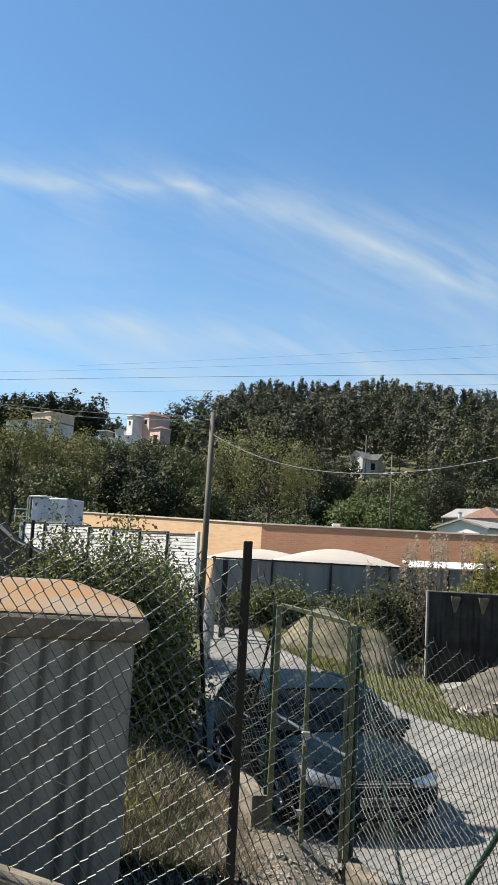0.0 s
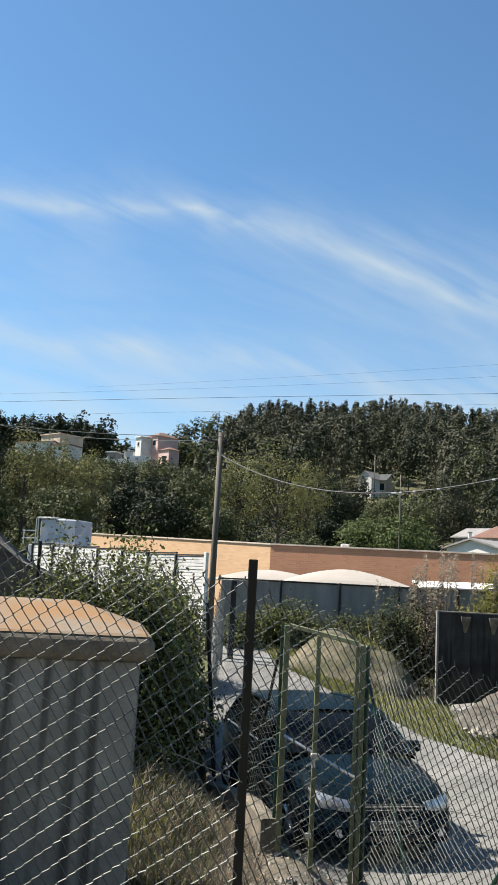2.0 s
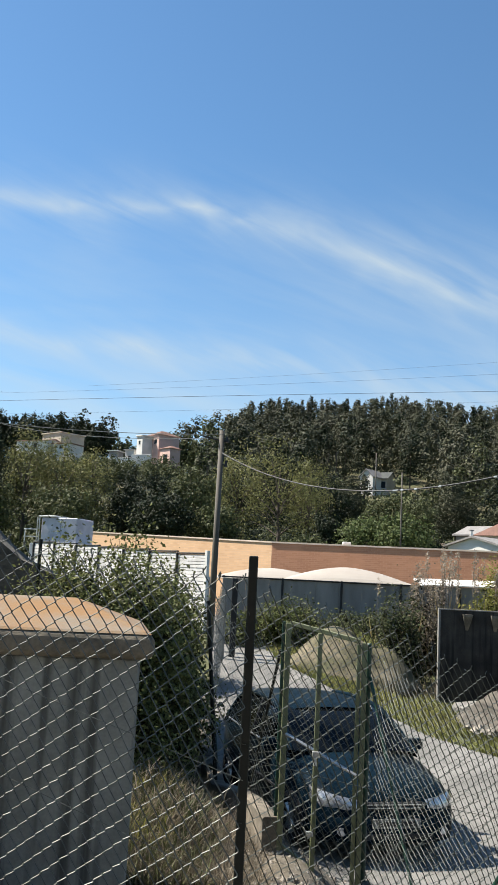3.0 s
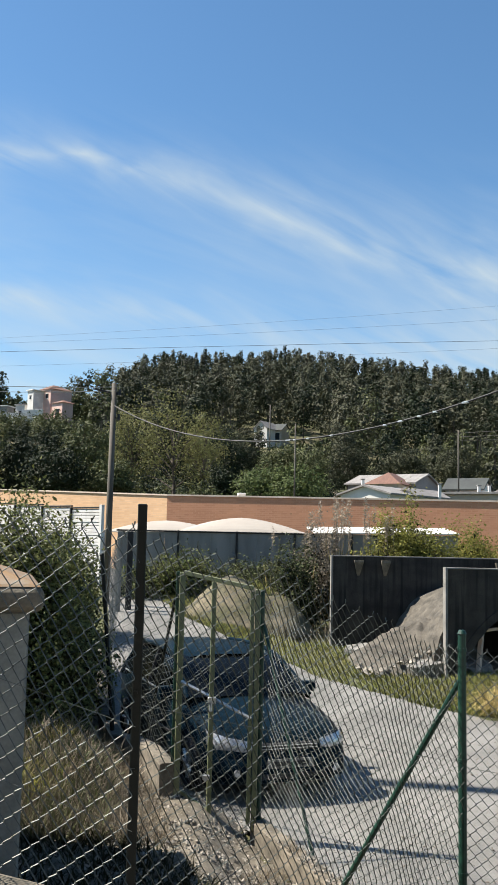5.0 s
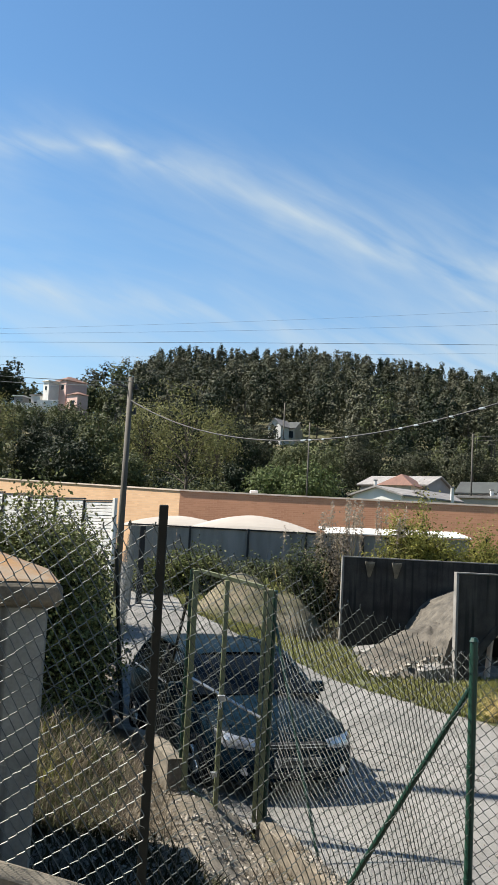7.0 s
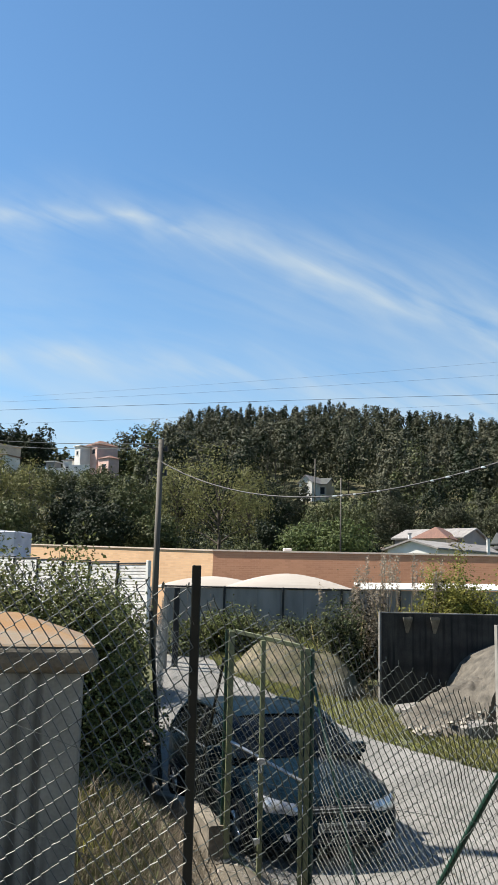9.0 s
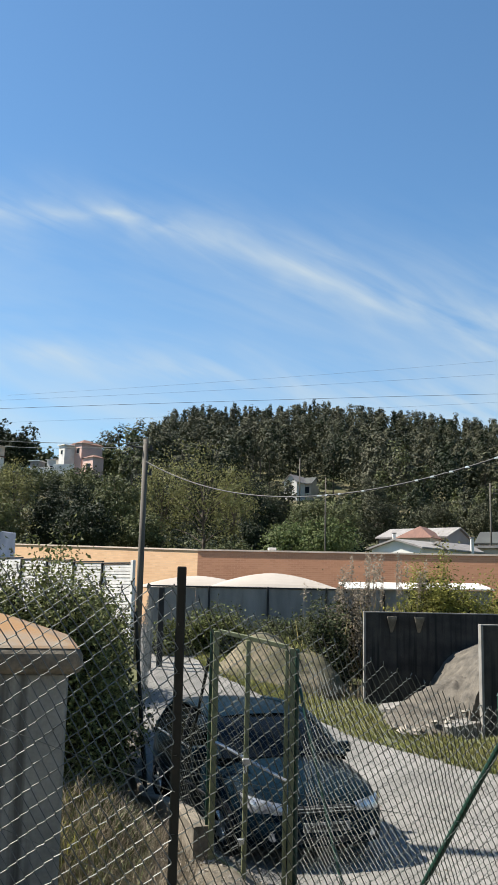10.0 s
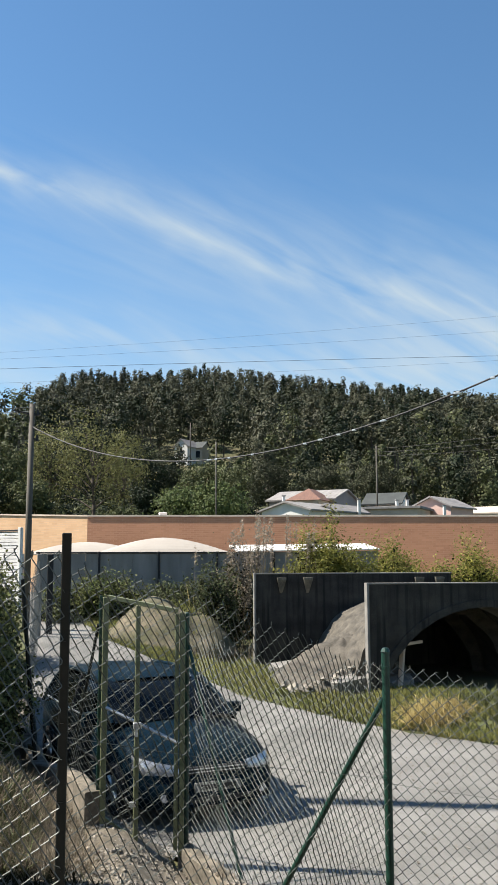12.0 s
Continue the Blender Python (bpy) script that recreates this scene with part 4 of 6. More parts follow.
def build_canopies():
    grp = "fabric canopies"
    for cx, yc, w, peak in ((0.42, 34.6, 4.6, 3.42), (2.95, 31.4, 4.6, 3.50)):
        ob = empty("fabric_canopy", None, "pale cream tensioned fabric canopy with a domed peak", "canopy", grp)
        bm = bmesh.new()
        n = 16
        g = []
        for j in range(n + 1):
            row = []
            for i in range(n + 1):
                a, b = i / n * 2 - 1, j / n * 2 - 1
                hgt = 0.65 * (1 - abs(a) ** 1.9) * (1 - abs(b) ** 2.2) ** 0.8 + 0.35 * (1 - max(abs(a), abs(b)) ** 1.4)
                hgt = max(hgt, 0)
                row.append(bm.verts.new((cx + a * w / 2, yc + b * 1.5, 2.95 + (peak - 2.95) * hgt)))
            g.append(row)
        for j in range(n):
            for i in range(n):
                bm.faces.new((g[j][i], g[j][i + 1], g[j + 1][i + 1], g[j + 1][i]))
        part("fabric", bm, CANVAS, ob, "cream fabric", False)
        for sx in (-1, 1):
            for sy in (-1, 1):
                part("pole", rod((cx + sx * w * 0.49, yc + sy * 1.47, 0.9), (cx + sx * w * 0.49, yc + sy * 1.47, 2.97), 0.035), GALV, ob)
    wall = empty("board_fence", None, "dark grey board fence under a pale capping", "fence")
    for k in range(15):
        x = -1.2 + 0.75 * k
        part("board", box(x, x + 0.748, 29.55, 29.6, 0.7, 2.93 + 0.006 * k, 0.005), GREY_WALL, wall)
    bm = bmesh.new()
    vs = [bm.verts.new(c) for c in ((5.2, 29.45, 3.02), (10.1, 29.45, 3.08), (10.1, 31.2, 3.30), (5.2, 31.2, 3.24), (5.2, 29.45, 2.98), (10.1, 29.45, 3.04), (10.1, 31.2, 3.26), (5.2, 31.2, 3.20))]
    for f in ((0, 1, 2, 3), (7, 6, 5, 4), (0, 4, 5, 1), (1, 5, 6, 2), (2, 6, 7, 3), (3, 7, 4, 0)):
        bm.faces.new([vs[k] for k in f])
    part("lean_to_roof", bm, WHITE_PLASTER, wall, "thin white sloping roof sheet")
    part("capping", box(-1.25, 5.19, 29.5, 29.66, 2.94, 2.99, 0.01), BLACK_TRIM, wall, "dark capping")
    for k in range(6):
        x = -1.2 + 1.9 * k
        part("post", box(x, x + 0.07, 29.46, 29.53, 0.7, 3.0, 0.01), BLACK_TRIM, wall)


build_canopies()


def build_screen():
    ob = empty("slatted_screen", None, "sunlit white slatted screen between thin dark posts", "screen")
    p, q = Vector((-9.1, 36.5)), Vector((-1.72, 29.2))
    bays = 7
    d = (q - p) / bays
    ang = math.degrees(math.atan2(d.y, d.x))
    for k in range(bays):
        a = p + d * k
        ztop = 4.02 - 0.06 * k
        bm = bmesh.new()
        rng_ = np.random.default_rng(k)
        for j in range(22):
            z = ztop - 0.06 - j * 0.105
            t = rng_.uniform(-0.008, 0.012)
            box(0.03, d.length - 0.03, 0.0 + t, 0.05 + t, z - 0.088, z, 0.006, bm)
        s = part("slats", bm, WHITE_SLAT, ob, "white horizontal slats")
        s.matrix_world = pose(a.x, a.y, 0, 0, 0, ang)
        s = part("backing", box(0.02, d.length - 0.02, 0.06, 0.08, 0.9, ztop - 0.03), GREY_WALL, ob)
        s.matrix_world = pose(a.x, a.y, 0, 0, 0, ang)
        s = part("post", box(-0.035, 0.035, -0.05, 0.04, 0.8, ztop + 0.02, 0.006), BLACK_TRIM, ob, "thin dark post")
        s.matrix_world = pose(a.x, a.y, 0, 0, 0, ang)
        s = part("capping", box(0, d.length, -0.02, 0.07, ztop - 0.02, ztop + 0.03, 0.006), BLACK_TRIM, ob)
        s.matrix_world = pose(a.x, a.y, 0, 0, 0, ang)
    s = part("end_post", box(-0.06, 0.06, -0.06, 0.06, 0.8, 3.75, 0.006), WHITE_PLASTER, ob)
    s.matrix_world = pose(q.x, q.y, 0, 0, 0, ang)
    ob = empty("roof_unit", pose(-9.2, 37.2, 4.03, 0, 0, -20) @ Matrix.Scale(1.2, 4), "grey-white boxy rooftop unit with a railing", "machine")
    part("casing", box(0.15, 1.55, 0, 1.1, 0, 0.86, 0.03), mat("unit_casing", (0.50, 0.50, 0.54), (0.36, 0.36, 0.40), scale=3), ob, "pale grey ribbed casing")
    part("top", box(0.1, 0.75, -0.05, 1.15, 0.87, 0.93, 0.01), WHITE_PLASTER, ob)
    part("base", box(-0.2, 2.0, -0.1, 1.4, -0.9, -0.02, 0.02), WHITE_SLAT, ob, "pale plinth")
    for x in (0.1, 0.02, -0.45):
        part("post", rod((x, -0.04, 0), (x, -0.04, 0.88 if x > 0 else 0.45), 0.02), GALV, ob)
    for z in (0.45, 0.2):
        part("rail", rod((-0.5, -0.04, z), (0.1, -0.04, z), 0.018), GALV, ob)
    part("rail", rod((0.05, -0.04, 0.9), (0.6, -0.04, 0.9), 0.02), GALV, ob)


build_screen()


# ---- poles and cables ----
def utility_pole(x, y, z0, z1, r, label, lean=0.0, material=WOOD_POLE, arms=True):
    ob = empty("utility_pole", pose(x, y, z0), label, "utility pole", "poles")
    h = z1 - z0
    part("shaft", rod((0, 0, 0), (lean, 0, h), r, r * 0.72, 12), material, ob, "", True)
    if arms:
        for z in (h - 0.25, h - 0.95):
            bm = rod((lean * z / h, 0, z), (lean * z / h + 0.16, -0.05, z - 0.05), 0.022, 0.022, 6)
            rod((lean * z / h + 0.16, -0.05, z - 0.09), (lean * z / h + 0.16, -0.05, z + 0.07), 0.045, 0.03, 8, bm)
            part("insulator", bm, BLACK_TRIM, ob)
        part("bracket", square_bar((lean - 0.55, 0, h - 0.18), (lean + 0.12, 0, h - 0.32), 0.04), BLACK_TRIM, ob)
    return ob


utility_pole(-1.30, 25.3, 0.3, 7.02, 0.10, "weathered grey wooden utility pole carrying cables", 0.02)
utility_pole(8.9, 59, 3.0, 10.5, 0.055, "thin grey lamp pole behind the long building", 0, WOOD_POLE, False)
utility_pole(29.2, 87, 5, 14.1, 0.10, "thin grey utility pole among the houses", 0, WOOD_POLE, True)
utility_pole(18.2, 150, 15, 25.5, 0.12, "thin grey utility pole below the hill house", 0, WOOD_POLE, False)
utility_pole(-6.6, 13.2, -0.3, 17.5, 0.20, "weathered grey wooden utility pole beside the garden", 0)


def cable(p, q, sag, r, label, n=28, knots=0):
    p, q = Vector(p), Vector(q)
    pts = [p.lerp(q, k / n) - Vector((0, 0, 4 * sag * (k / n) * (1 - k / n))) for k in range(n + 1)]
    ob = empty("overhead_cable", None, label, "cable", "overhead cables")
    part("strand", tube(pts, r, 5), BLACK_TRIM if r > 0.012 else WIRE_FAR, ob)
    rng_ = np.random.default_rng(3)
    for k in range(knots):
        t = rng_.uniform(0.45, 1.0)
        c = p.lerp(q, t) - Vector((0, 0, 4 * sag * t * (1 - t)))
        d = (q - p).normalized()
        part("clamp", rod(c - d * 0.04, c + d * 0.04, r * 1.25, r * 1.25, 6), GALV, ob, "bright metal clamp")
    return ob


cable((-1.25, 25.2, 6.37), (6.3, 9.0, 5.53), 1.318, 0.014, "thick black overhead cable sagging across the lane", 40, 16)
cable((-1.25, 25.2, 6.9), (-9.5, 31, 7.9), 0.12, 0.010, "black overhead cable from the wooden pole")
cable((-1.25, 25.2, 6.8), (-14, 46, 10.4), 0.3, 0.010, "black overhead cable from the wooden pole")
for a, b, r, s in (((-30, 150, 34.5), (120, 150, 52.5), 0.012, 0.9), ((-60, 150, 31.5), (120, 150, 48.8), 0.013, 1.2), ((-70, 150, 27.5), (120, 150, 42.5), 0.013, 1.0), ((-70, 118, 22.6), (120, 118, 34.5), 0.022, -0.7)):
    cable(a, b, s, r, "thin high-voltage line crossing the valley", 30)
for k in range(3):
    cable((29.2, 87, 13.8 - 0.35 * k), (62, 60, 20 - 1.2 * k), 1.6, 0.02, "thin overhead line from the grey pole")


# ---- houses ----
def house(x, y, rz, w, d, h, roof, wall, tiles, label, windows=(), rise=1.4, z=None, over=0.3, group="hillside houses"):
    z = float(height(x, y)) if z is None else z
    ob = empty("house", pose(x, y, z, 0, 0, rz) @ Matrix.Scale(0.84 if x < 0 else 1.0, 4), label, "house", group)
    part("wall", box(-w / 2, w / 2, -d / 2, d / 2, -4.0, h, 0), wall, ob)
    bm = bmesh.new()
    W, D = w / 2 + over, d / 2 + over
    if roof == "flat":
        box(-W, W, -D, D, h + 0.002, h + 0.22, 0.02, bm)
    elif roof == "gable":
        # ridge runs along y; the gable faces the viewer
        for s in (-1, 1):
            v = [bm.verts.new(c) for c in ((s * W, -D, h - 0.06), (0, -D, h + rise), (0, D, h + rise), (s * W, D, h - 0.06), (s * W, -D, h - 0.2), (0, -D, h + rise - 0.16), (0, D, h + rise - 0.16), (s * W, D, h - 0.2))]
            for f in ((0, 1, 2, 3), (4, 5, 6, 7), (0, 4, 5, 1), (3, 7, 6, 2), (0, 3, 7, 4)):
                bm.faces.new([v[k] for k in f])
        for yy_ in (-d / 2 - 0.003, d / 2 + 0.003):
            g = bmesh.new()
            g.faces.new([g.verts.new(c) for c in ((-w / 2, yy_, h), (w / 2, yy_, h), (0, yy_, h + rise - 0.17))])
            part("gable", g, wall, ob)
    elif roof == "side":
        for s in (-1, 1):
            v = [bm.verts.new(c) for c in ((-W, s * D, h - 0.06), (-W, 0, h + rise), (W, 0, h + rise), (W, s * D, h - 0.06), (-W, s * D, h - 0.2), (-W, 0, h + rise - 0.16), (W, 0, h + rise - 0.16), (W, s * D, h - 0.2))]
            for f in ((0, 1, 2, 3), (4, 5, 6, 7), (0, 4, 5, 1), (3, 7, 6, 2), (0, 3, 7, 4)):
                bm.faces.new([v[k] for k in f])
        for xx_ in (-w / 2 - 0.003, w / 2 + 0.003):
            g = bmesh.new()
            g.faces.new([g.verts.new(c) for c in ((xx_, -d / 2, h), (xx_, d / 2, h), (xx_, 0, h + rise - 0.17))])
            part("gable", g, wall, ob)
    else:
        lo = [bm.verts.new(c) for c in ((-W, -D, h), (W, -D, h), (W, D, h), (-W, D, h))]
        k = min(W, D)
        hi = [bm.verts.new(c) for c in ((-W + k, -D + k, h + rise), (W - k + 0.01, -D + k, h + rise), (W - k + 0.01, D - k + 0.01, h + rise), (-W + k, D - k + 0.01, h + rise))]
        for i in range(4):
            bm.faces.new((lo[i], lo[(i + 1) % 4], hi[(i + 1) % 4], hi[i]))
        bm.faces.new(hi)
        bm.faces.new(lo[::-1])
    part("roof", bm, tiles, ob)
    for wx, wz, ww, wh in windows:
        win = part("window", box(wx - ww / 2, wx + ww / 2, -d / 2 - 0.03, -d / 2 - 0.003, wz, wz + wh, 0.01), WINDOW, ob, "dark window")
        part("window_frame", box(wx - ww / 2 - 0.08, wx + ww / 2 + 0.08, -d / 2 - 0.06, -d / 2 - 0.032, wz - 0.1, wz, 0.01), WHITE_PLASTER, win)
        part("window_frame", box(wx - ww / 2 - 0.08, wx + ww / 2 + 0.08, -d / 2 - 0.06, -d / 2 - 0.032, wz + wh, wz + wh + 0.08, 0.01), WHITE_PLASTER, win)
    return ob


house(-41.2, 185, -40, 7.2, 7, 4.4, "flat", BEIGE_PLASTER, BEIGE_PLASTER, "large beige flat-roofed house on the hillside", ((-2, 1.6, 1.2, 1.2),), z=27.6)
house(-44.2, 178, -25, 8.6, 6, 2.4, "side", WHITE_PLASTER, TILE_RED, "low white hillside house with a shallow tiled roof", ((-1.5, 0.7, 0.9, 1.0), (1.2, 0.7, 0.9, 1.0)), 0.6, z=26.7)
house(-38.2, 176, -25, 5.0, 5, 1.7, "flat", WHITE_PLASTER, TILE_RED, "low white annexe with a brown roof on the hillside", ((0, 0.6, 1.0, 0.8),), z=26.6)
house(-20.6, 183, -47, 4.6, 6, 5.4, "hip", PEACH_PLASTER, TILE_RED, "salmon hillside house with a red hipped roof", ((-1.2, 3.2, 1.0, 1.1), (1.0, 3.2, 1.0, 1.1)), 1.3, z=27.2)
house(-23.5, 182, -47, 2.2, 5, 4.6, "flat", WHITE_PLASTER, WHITE_PLASTER, "narrow white wing of the salmon house", ((0, 2.6, 0.7, 0.9),), z=27.4)
house(-18.6, 178, -47, 3.9, 3, 3.5, "hip", PEACH_PLASTER, TILE_RED, "pale lower storey below the salmon house", ((0.2, 0.8, 1.5, 1.3),), 0.8, z=25.6)
house(-26.4, 184, -28, 2.6, 4, 3.6, "flat", WHITE_PLASTER, GREY_PLASTER, "small white terrace block on the hillside", ((0.0, 1.2, 0.8, 1.0),), z=25.6)
house(-29.6, 181, -21, 2.2, 3, 3.0, "flat", GREY_PLASTER, WHITE_PLASTER, "small grey terrace block on the hillside", ((0, 1, 0.8, 0.9),), z=25.4)
for x, y, z, w in ((-27.6, 176, 26.1, 5.2), (-26.0, 174, 25.0, 6.6), (-24.0, 177, 27.0, 4.0)):
    wall_run("retaining_wall", [(x - w / 2, y, z - 2.5, z), (x + w / 2, y - 0.4, z - 2.5, z + 0.15)], 0.3, WHITE_PLASTER, "pale retaining wall stepping up the hillside", "", "wall")
house(23.2, 197, -38, 3.2, 5, 2.6, "gable", WHITE_PLASTER, TILE_GREY, "old white gabled house below the wood", ((0.1, 0.6, 0.7, 1.0),), 1.7, z=24.6)
house(26.2, 199.0, -30, 3.0, 5, 2.4, "side", BEIGE_PLASTER, TILE_DARK, "grey-roofed wing of the old white house", ((0.2, 0.2, 1.8, 1.5),), 1.6, z=24.8)
T = "town houses"
house(23.5, 90, -39, 7.0, 6, 2.6, "side", GREY_PLASTER, TILE_GREY, "house with a wide grey fibre-cement roof", ((-2, 1.2, 1, 1),), 1.0, 6.2, group=T)
house(22.3, 86, -33, 3.0, 5, 2.6, "hip", BEIGE_PLASTER, TILE_RED, "house with a small red hipped roof", (), 1.2, 5.8, group=T)
house(19.0, 76.5, -48, 4.9, 5, 2.0, "gable", WHITE_PLASTER, TILE_GREY, "white house with a low gable", ((0.8, 0.6, 0.6, 0.6),), 0.7, 5.0, group=T)
house(22.8, 77.5, -48, 1.9, 5, 2.1, "gable", WHITE_PLASTER, TILE_GREY, "narrow white house with a grey roof", ((0.2, 0.8, 0.5, 0.6),), 0.6, 4.9, group=T)
house(31.9, 92, -33, 3.7, 4, 3.3, "side", WHITE_PLASTER, TILE_DARK, "house with a dark slate-green roof", ((-1, 1.6, 0.8, 0.7), (0.9, 1.6, 0.8, 0.7)), 1.2, 5.3, group=T)
house(28.6, 82, -33, 6.8, 6, 2.35, "flat", BEIGE_PLASTER, TILE_GREY, "long low shed with a pale flat roof", ((1.6, 0.8, 0.9, 0.7),), z=5.0, group=T)
house(34.8, 84, -48, 4.0, 5, 2.8, "gable", PEACH_PLASTER, TILE_GREY, "pink house with a white-edged gable", ((0, 1.0, 0.9, 0.8),), 1.0, 5.0, group=T)
house(41.4, 88, -33, 3.2, 5, 2.4, "side", WHITE_PLASTER, BEIGE_PLASTER, "low white house with a tan roof", ((-0.8, 0.9, 0.7, 0.8),), 0.7, 5.1, group=T)
for x, y, h in ((17.7, 78, 2.4), (24.2, 77, 2.1), (28.4, 79, 2.2), (31.2, 84, 2.6), (33.3, 80, 1.8)):
    ob = empty("chimney", None, "narrow pale chimney rising between the houses", "chimney", "chimneys")
    part("stack", box(x - 0.12, x + 0.12, y - 0.12, y + 0.12, 4.5, 5.9 + h, 0.01), WHITE_PLASTER, ob)
    part("cap", box(x - 0.18, x + 0.18, y - 0.18, y + 0.18, 5.92 + h, 6.0 + h, 0.01), GREY_PLASTER, ob)


def pylon(x, y, h):
    z = float(height(x, y))
    ob = empty("pylon", pose(x, y, z), "distant steel lattice pylon on the ridge", "pylon")
    bm = bmesh.new()
    for sx in (-1, 1):
        for sy in (-1, 1):
            rod((sx * 2, sy * 2, 0), (sx * 0.4, sy * 0.4, h), 0.12, 0.1, 4, bm)
    for k in range(8):
        z0, z1 = h * k / 8, h * (k + 1) / 8
        a, b = 2 - 1.6 * k / 8, 2 - 1.6 * (k + 1) / 8
        rod((-a, -a, z0), (b, -b, z1), 0.07, 0.07, 4, bm)
        rod((a, -a, z0), (-b, -b, z1), 0.07, 0.07, 4, bm)
    part("tower", bm, GALV, ob)
    for z in (h * 0.78, h * 0.88, h * 0.97):
        part("arm", square_bar((-3.2, 0, z), (3.2, 0, z), 0.2), GALV, ob)


pylon(133, 330, 22)
pylon(150, 335, 22)


# ---- woods and trees ----
def build_forest():
    rng_ = np.random.default_rng(21)
    chunks, dark, olive = [], [], []
    spots = []
    for y in np.arange(118, 290, 7.0):
        x0, x1 = (-11.0 if y < 215 else -24.0), 34 + 0.47 * y
        for x in np.arange(x0, x1, 4.7):
            spots.append((x + rng_.uniform(-2.0, 2.0), y + rng_.uniform(-3, 3)))
    for y in np.arange(287, 318, 5.0):
        for x in np.arange(-22, 175, 3.5):
            spots.append((x + rng_.uniform(-1.6, 1.6), y + rng_.uniform(-2, 2)))
    grey = []
    for x, y in spots:
        if y < 150 and x < 44:
            continue
        if 11 < x < 33 and 160 < y < 203:
            continue
        if y > 300 and x < -24:
            continue
        z = float(height(x, y))
        ridge = y > 285
        tall = rng_.uniform(9.0, 16.0) if y > 165 else rng_.uniform(6, 9)
        if ridge:
            tall = rng_.uniform(11.5, 15.5)
        wide = tall * (rng_.uniform(0.34, 0.48) if not ridge else rng_.uniform(0.22, 0.34))
        k, per = (20, 20) if not ridge else (22, 16)
        # clumps wind up an ovoid crown, smaller towards the tip
        up = rng_.uniform(-0.9, 1.0, k) if not ridge else np.linspace(-0.9, 1.12, k)
        turn = rng_.uniform(0, 2 * np.pi, k)
        girth = (np.sqrt(np.clip(1.05 - up * up, 0.02, 1)) * (0.95 - 0.25 * up)) if not ridge else np.clip(0.95 - 0.44 * (up + 0.9), 0.04, 1)
        girth = girth * rng_.uniform(0.55, 1.0, k)
        mids = np.stack([np.cos(turn) * girth, np.sin(turn) * girth, up], 1)
        c = mids * np.array([wide / 2, wide / 2, tall * 0.40]) + np.array([x, y, z + tall * 0.58])
        size = wide * 0.15 * np.clip(1.15 - 0.45 * up, 0.3, 1.4)
        p = np.repeat(c, per, 0) + np.clip(rng_.normal(size=(k * per, 3)), -1.6, 1.6) * np.repeat(size, per)[:, None] * np.array([1, 1, 0.9])
        lean = np.repeat(mids * np.array([1, 1, 0.5]), per, 0) + (p - np.repeat(c, per, 0)) / np.repeat(size, per)[:, None] * 0.55 + np.array([0, 0, 0.25])
        lv = leaves(p, 0.66 if y > 170 else 0.5, rng_, 0.75, 0.0, lean, 0.15)
        q = rng_.random()
        (dark if q < 0.3 else olive if (y < 175 and q < 0.65) else grey if q < 0.55 else chunks).append(lv)
    for ch, mt, nm, lb in ((chunks, EUCALYPT, "woodland", "dense grey-green eucalyptus wood covering the hill"), (grey, EUCALYPT_GREY, "woodland", "paler grey eucalyptus crowns through the hill wood"), (dark, PINE, "woodland", "dark evergreen trees through the hillside wood"), (olive, OLIVE_LEAF, "woodland", "paler young trees at the foot of the wood")):
        v, f = join(ch)
        tagged(raw(nm, v, f, mt, None, lb), "", "woods", "", "stuff")
    # stems between the crowns
    bm_v, bm_f = [], []
    for i, (x, y) in enumerate(spots[::3]):
        if y < 150 and x < 44 or abs(x - 24.5) < 8.5 and 160 < y < 203 or (y > 300 and x < -24):
            continue
        z = float(height(x, y))
        b = len(bm_v)
        r = 0.16
        for zz, rr in ((z - 0.5, r), (z + 8.5, r * 0.6)):
            bm_v += [(x - rr, y - rr, zz), (x + rr, y - rr, zz), (x, y + rr, zz)]
        bm_f += [(b, b + 1, b + 4, b + 3), (b + 1, b + 2, b + 5, b + 4), (b + 2, b, b + 3, b + 5)]
    tagged(raw("tree_stems", bm_v, bm_f, BARK, None, "slender stems within the wood"), "", "woods", "", "stuff")
    # the far line of trees behind the houses
    ch = []
    for x in np.arange(-95, -14, 1.5):
        for y in (198, 203, 209, 216):
            xx, yy_ = x + rng_.uniform(-1, 1), y + rng_.uniform(-3, 3)
            if -36 < xx < -15 and y < 210:
                continue
            z = float(height(xx, yy_))
            tall = rng_.uniform(9.5, 13.5) if xx < -35 else rng_.uniform(7.5, 10.0)
            wide = tall * rng_.uniform(0.22, 0.36)
            k = 16
            mids = rng_.normal(size=(k, 3))
            mids /= np.linalg.norm(mids, axis=1)[:, None]
            c = mids * rng_.uniform(0.3, 1, (k, 1)) * np.array([wide / 2, wide / 2, tall * 0.42]) + np.array([xx, yy_, z + tall * 0.56])
            p = np.repeat(c, 30, 0) + rng_.normal(size=(k * 30, 3)) * wide * 0.13
            ch.append((leaves(p, 0.62, rng_, 0.75, 0.0, p - np.array([xx, yy_, z + tall * 0.5])), xx))
    v, f = join([c for c, xx in ch if xx < -35])
    tagged(raw("woodland", v, f, PINE, None, "dark pines on the skyline behind the houses"), "", "woods", "", "stuff")
    v, f = join([c for c, xx in ch if xx >= -35])
    tagged(raw("woodland", v, f, OLIVE_LEAF, None, "pale green trees on the skyline"), "", "woods", "", "stuff")


build_forest()

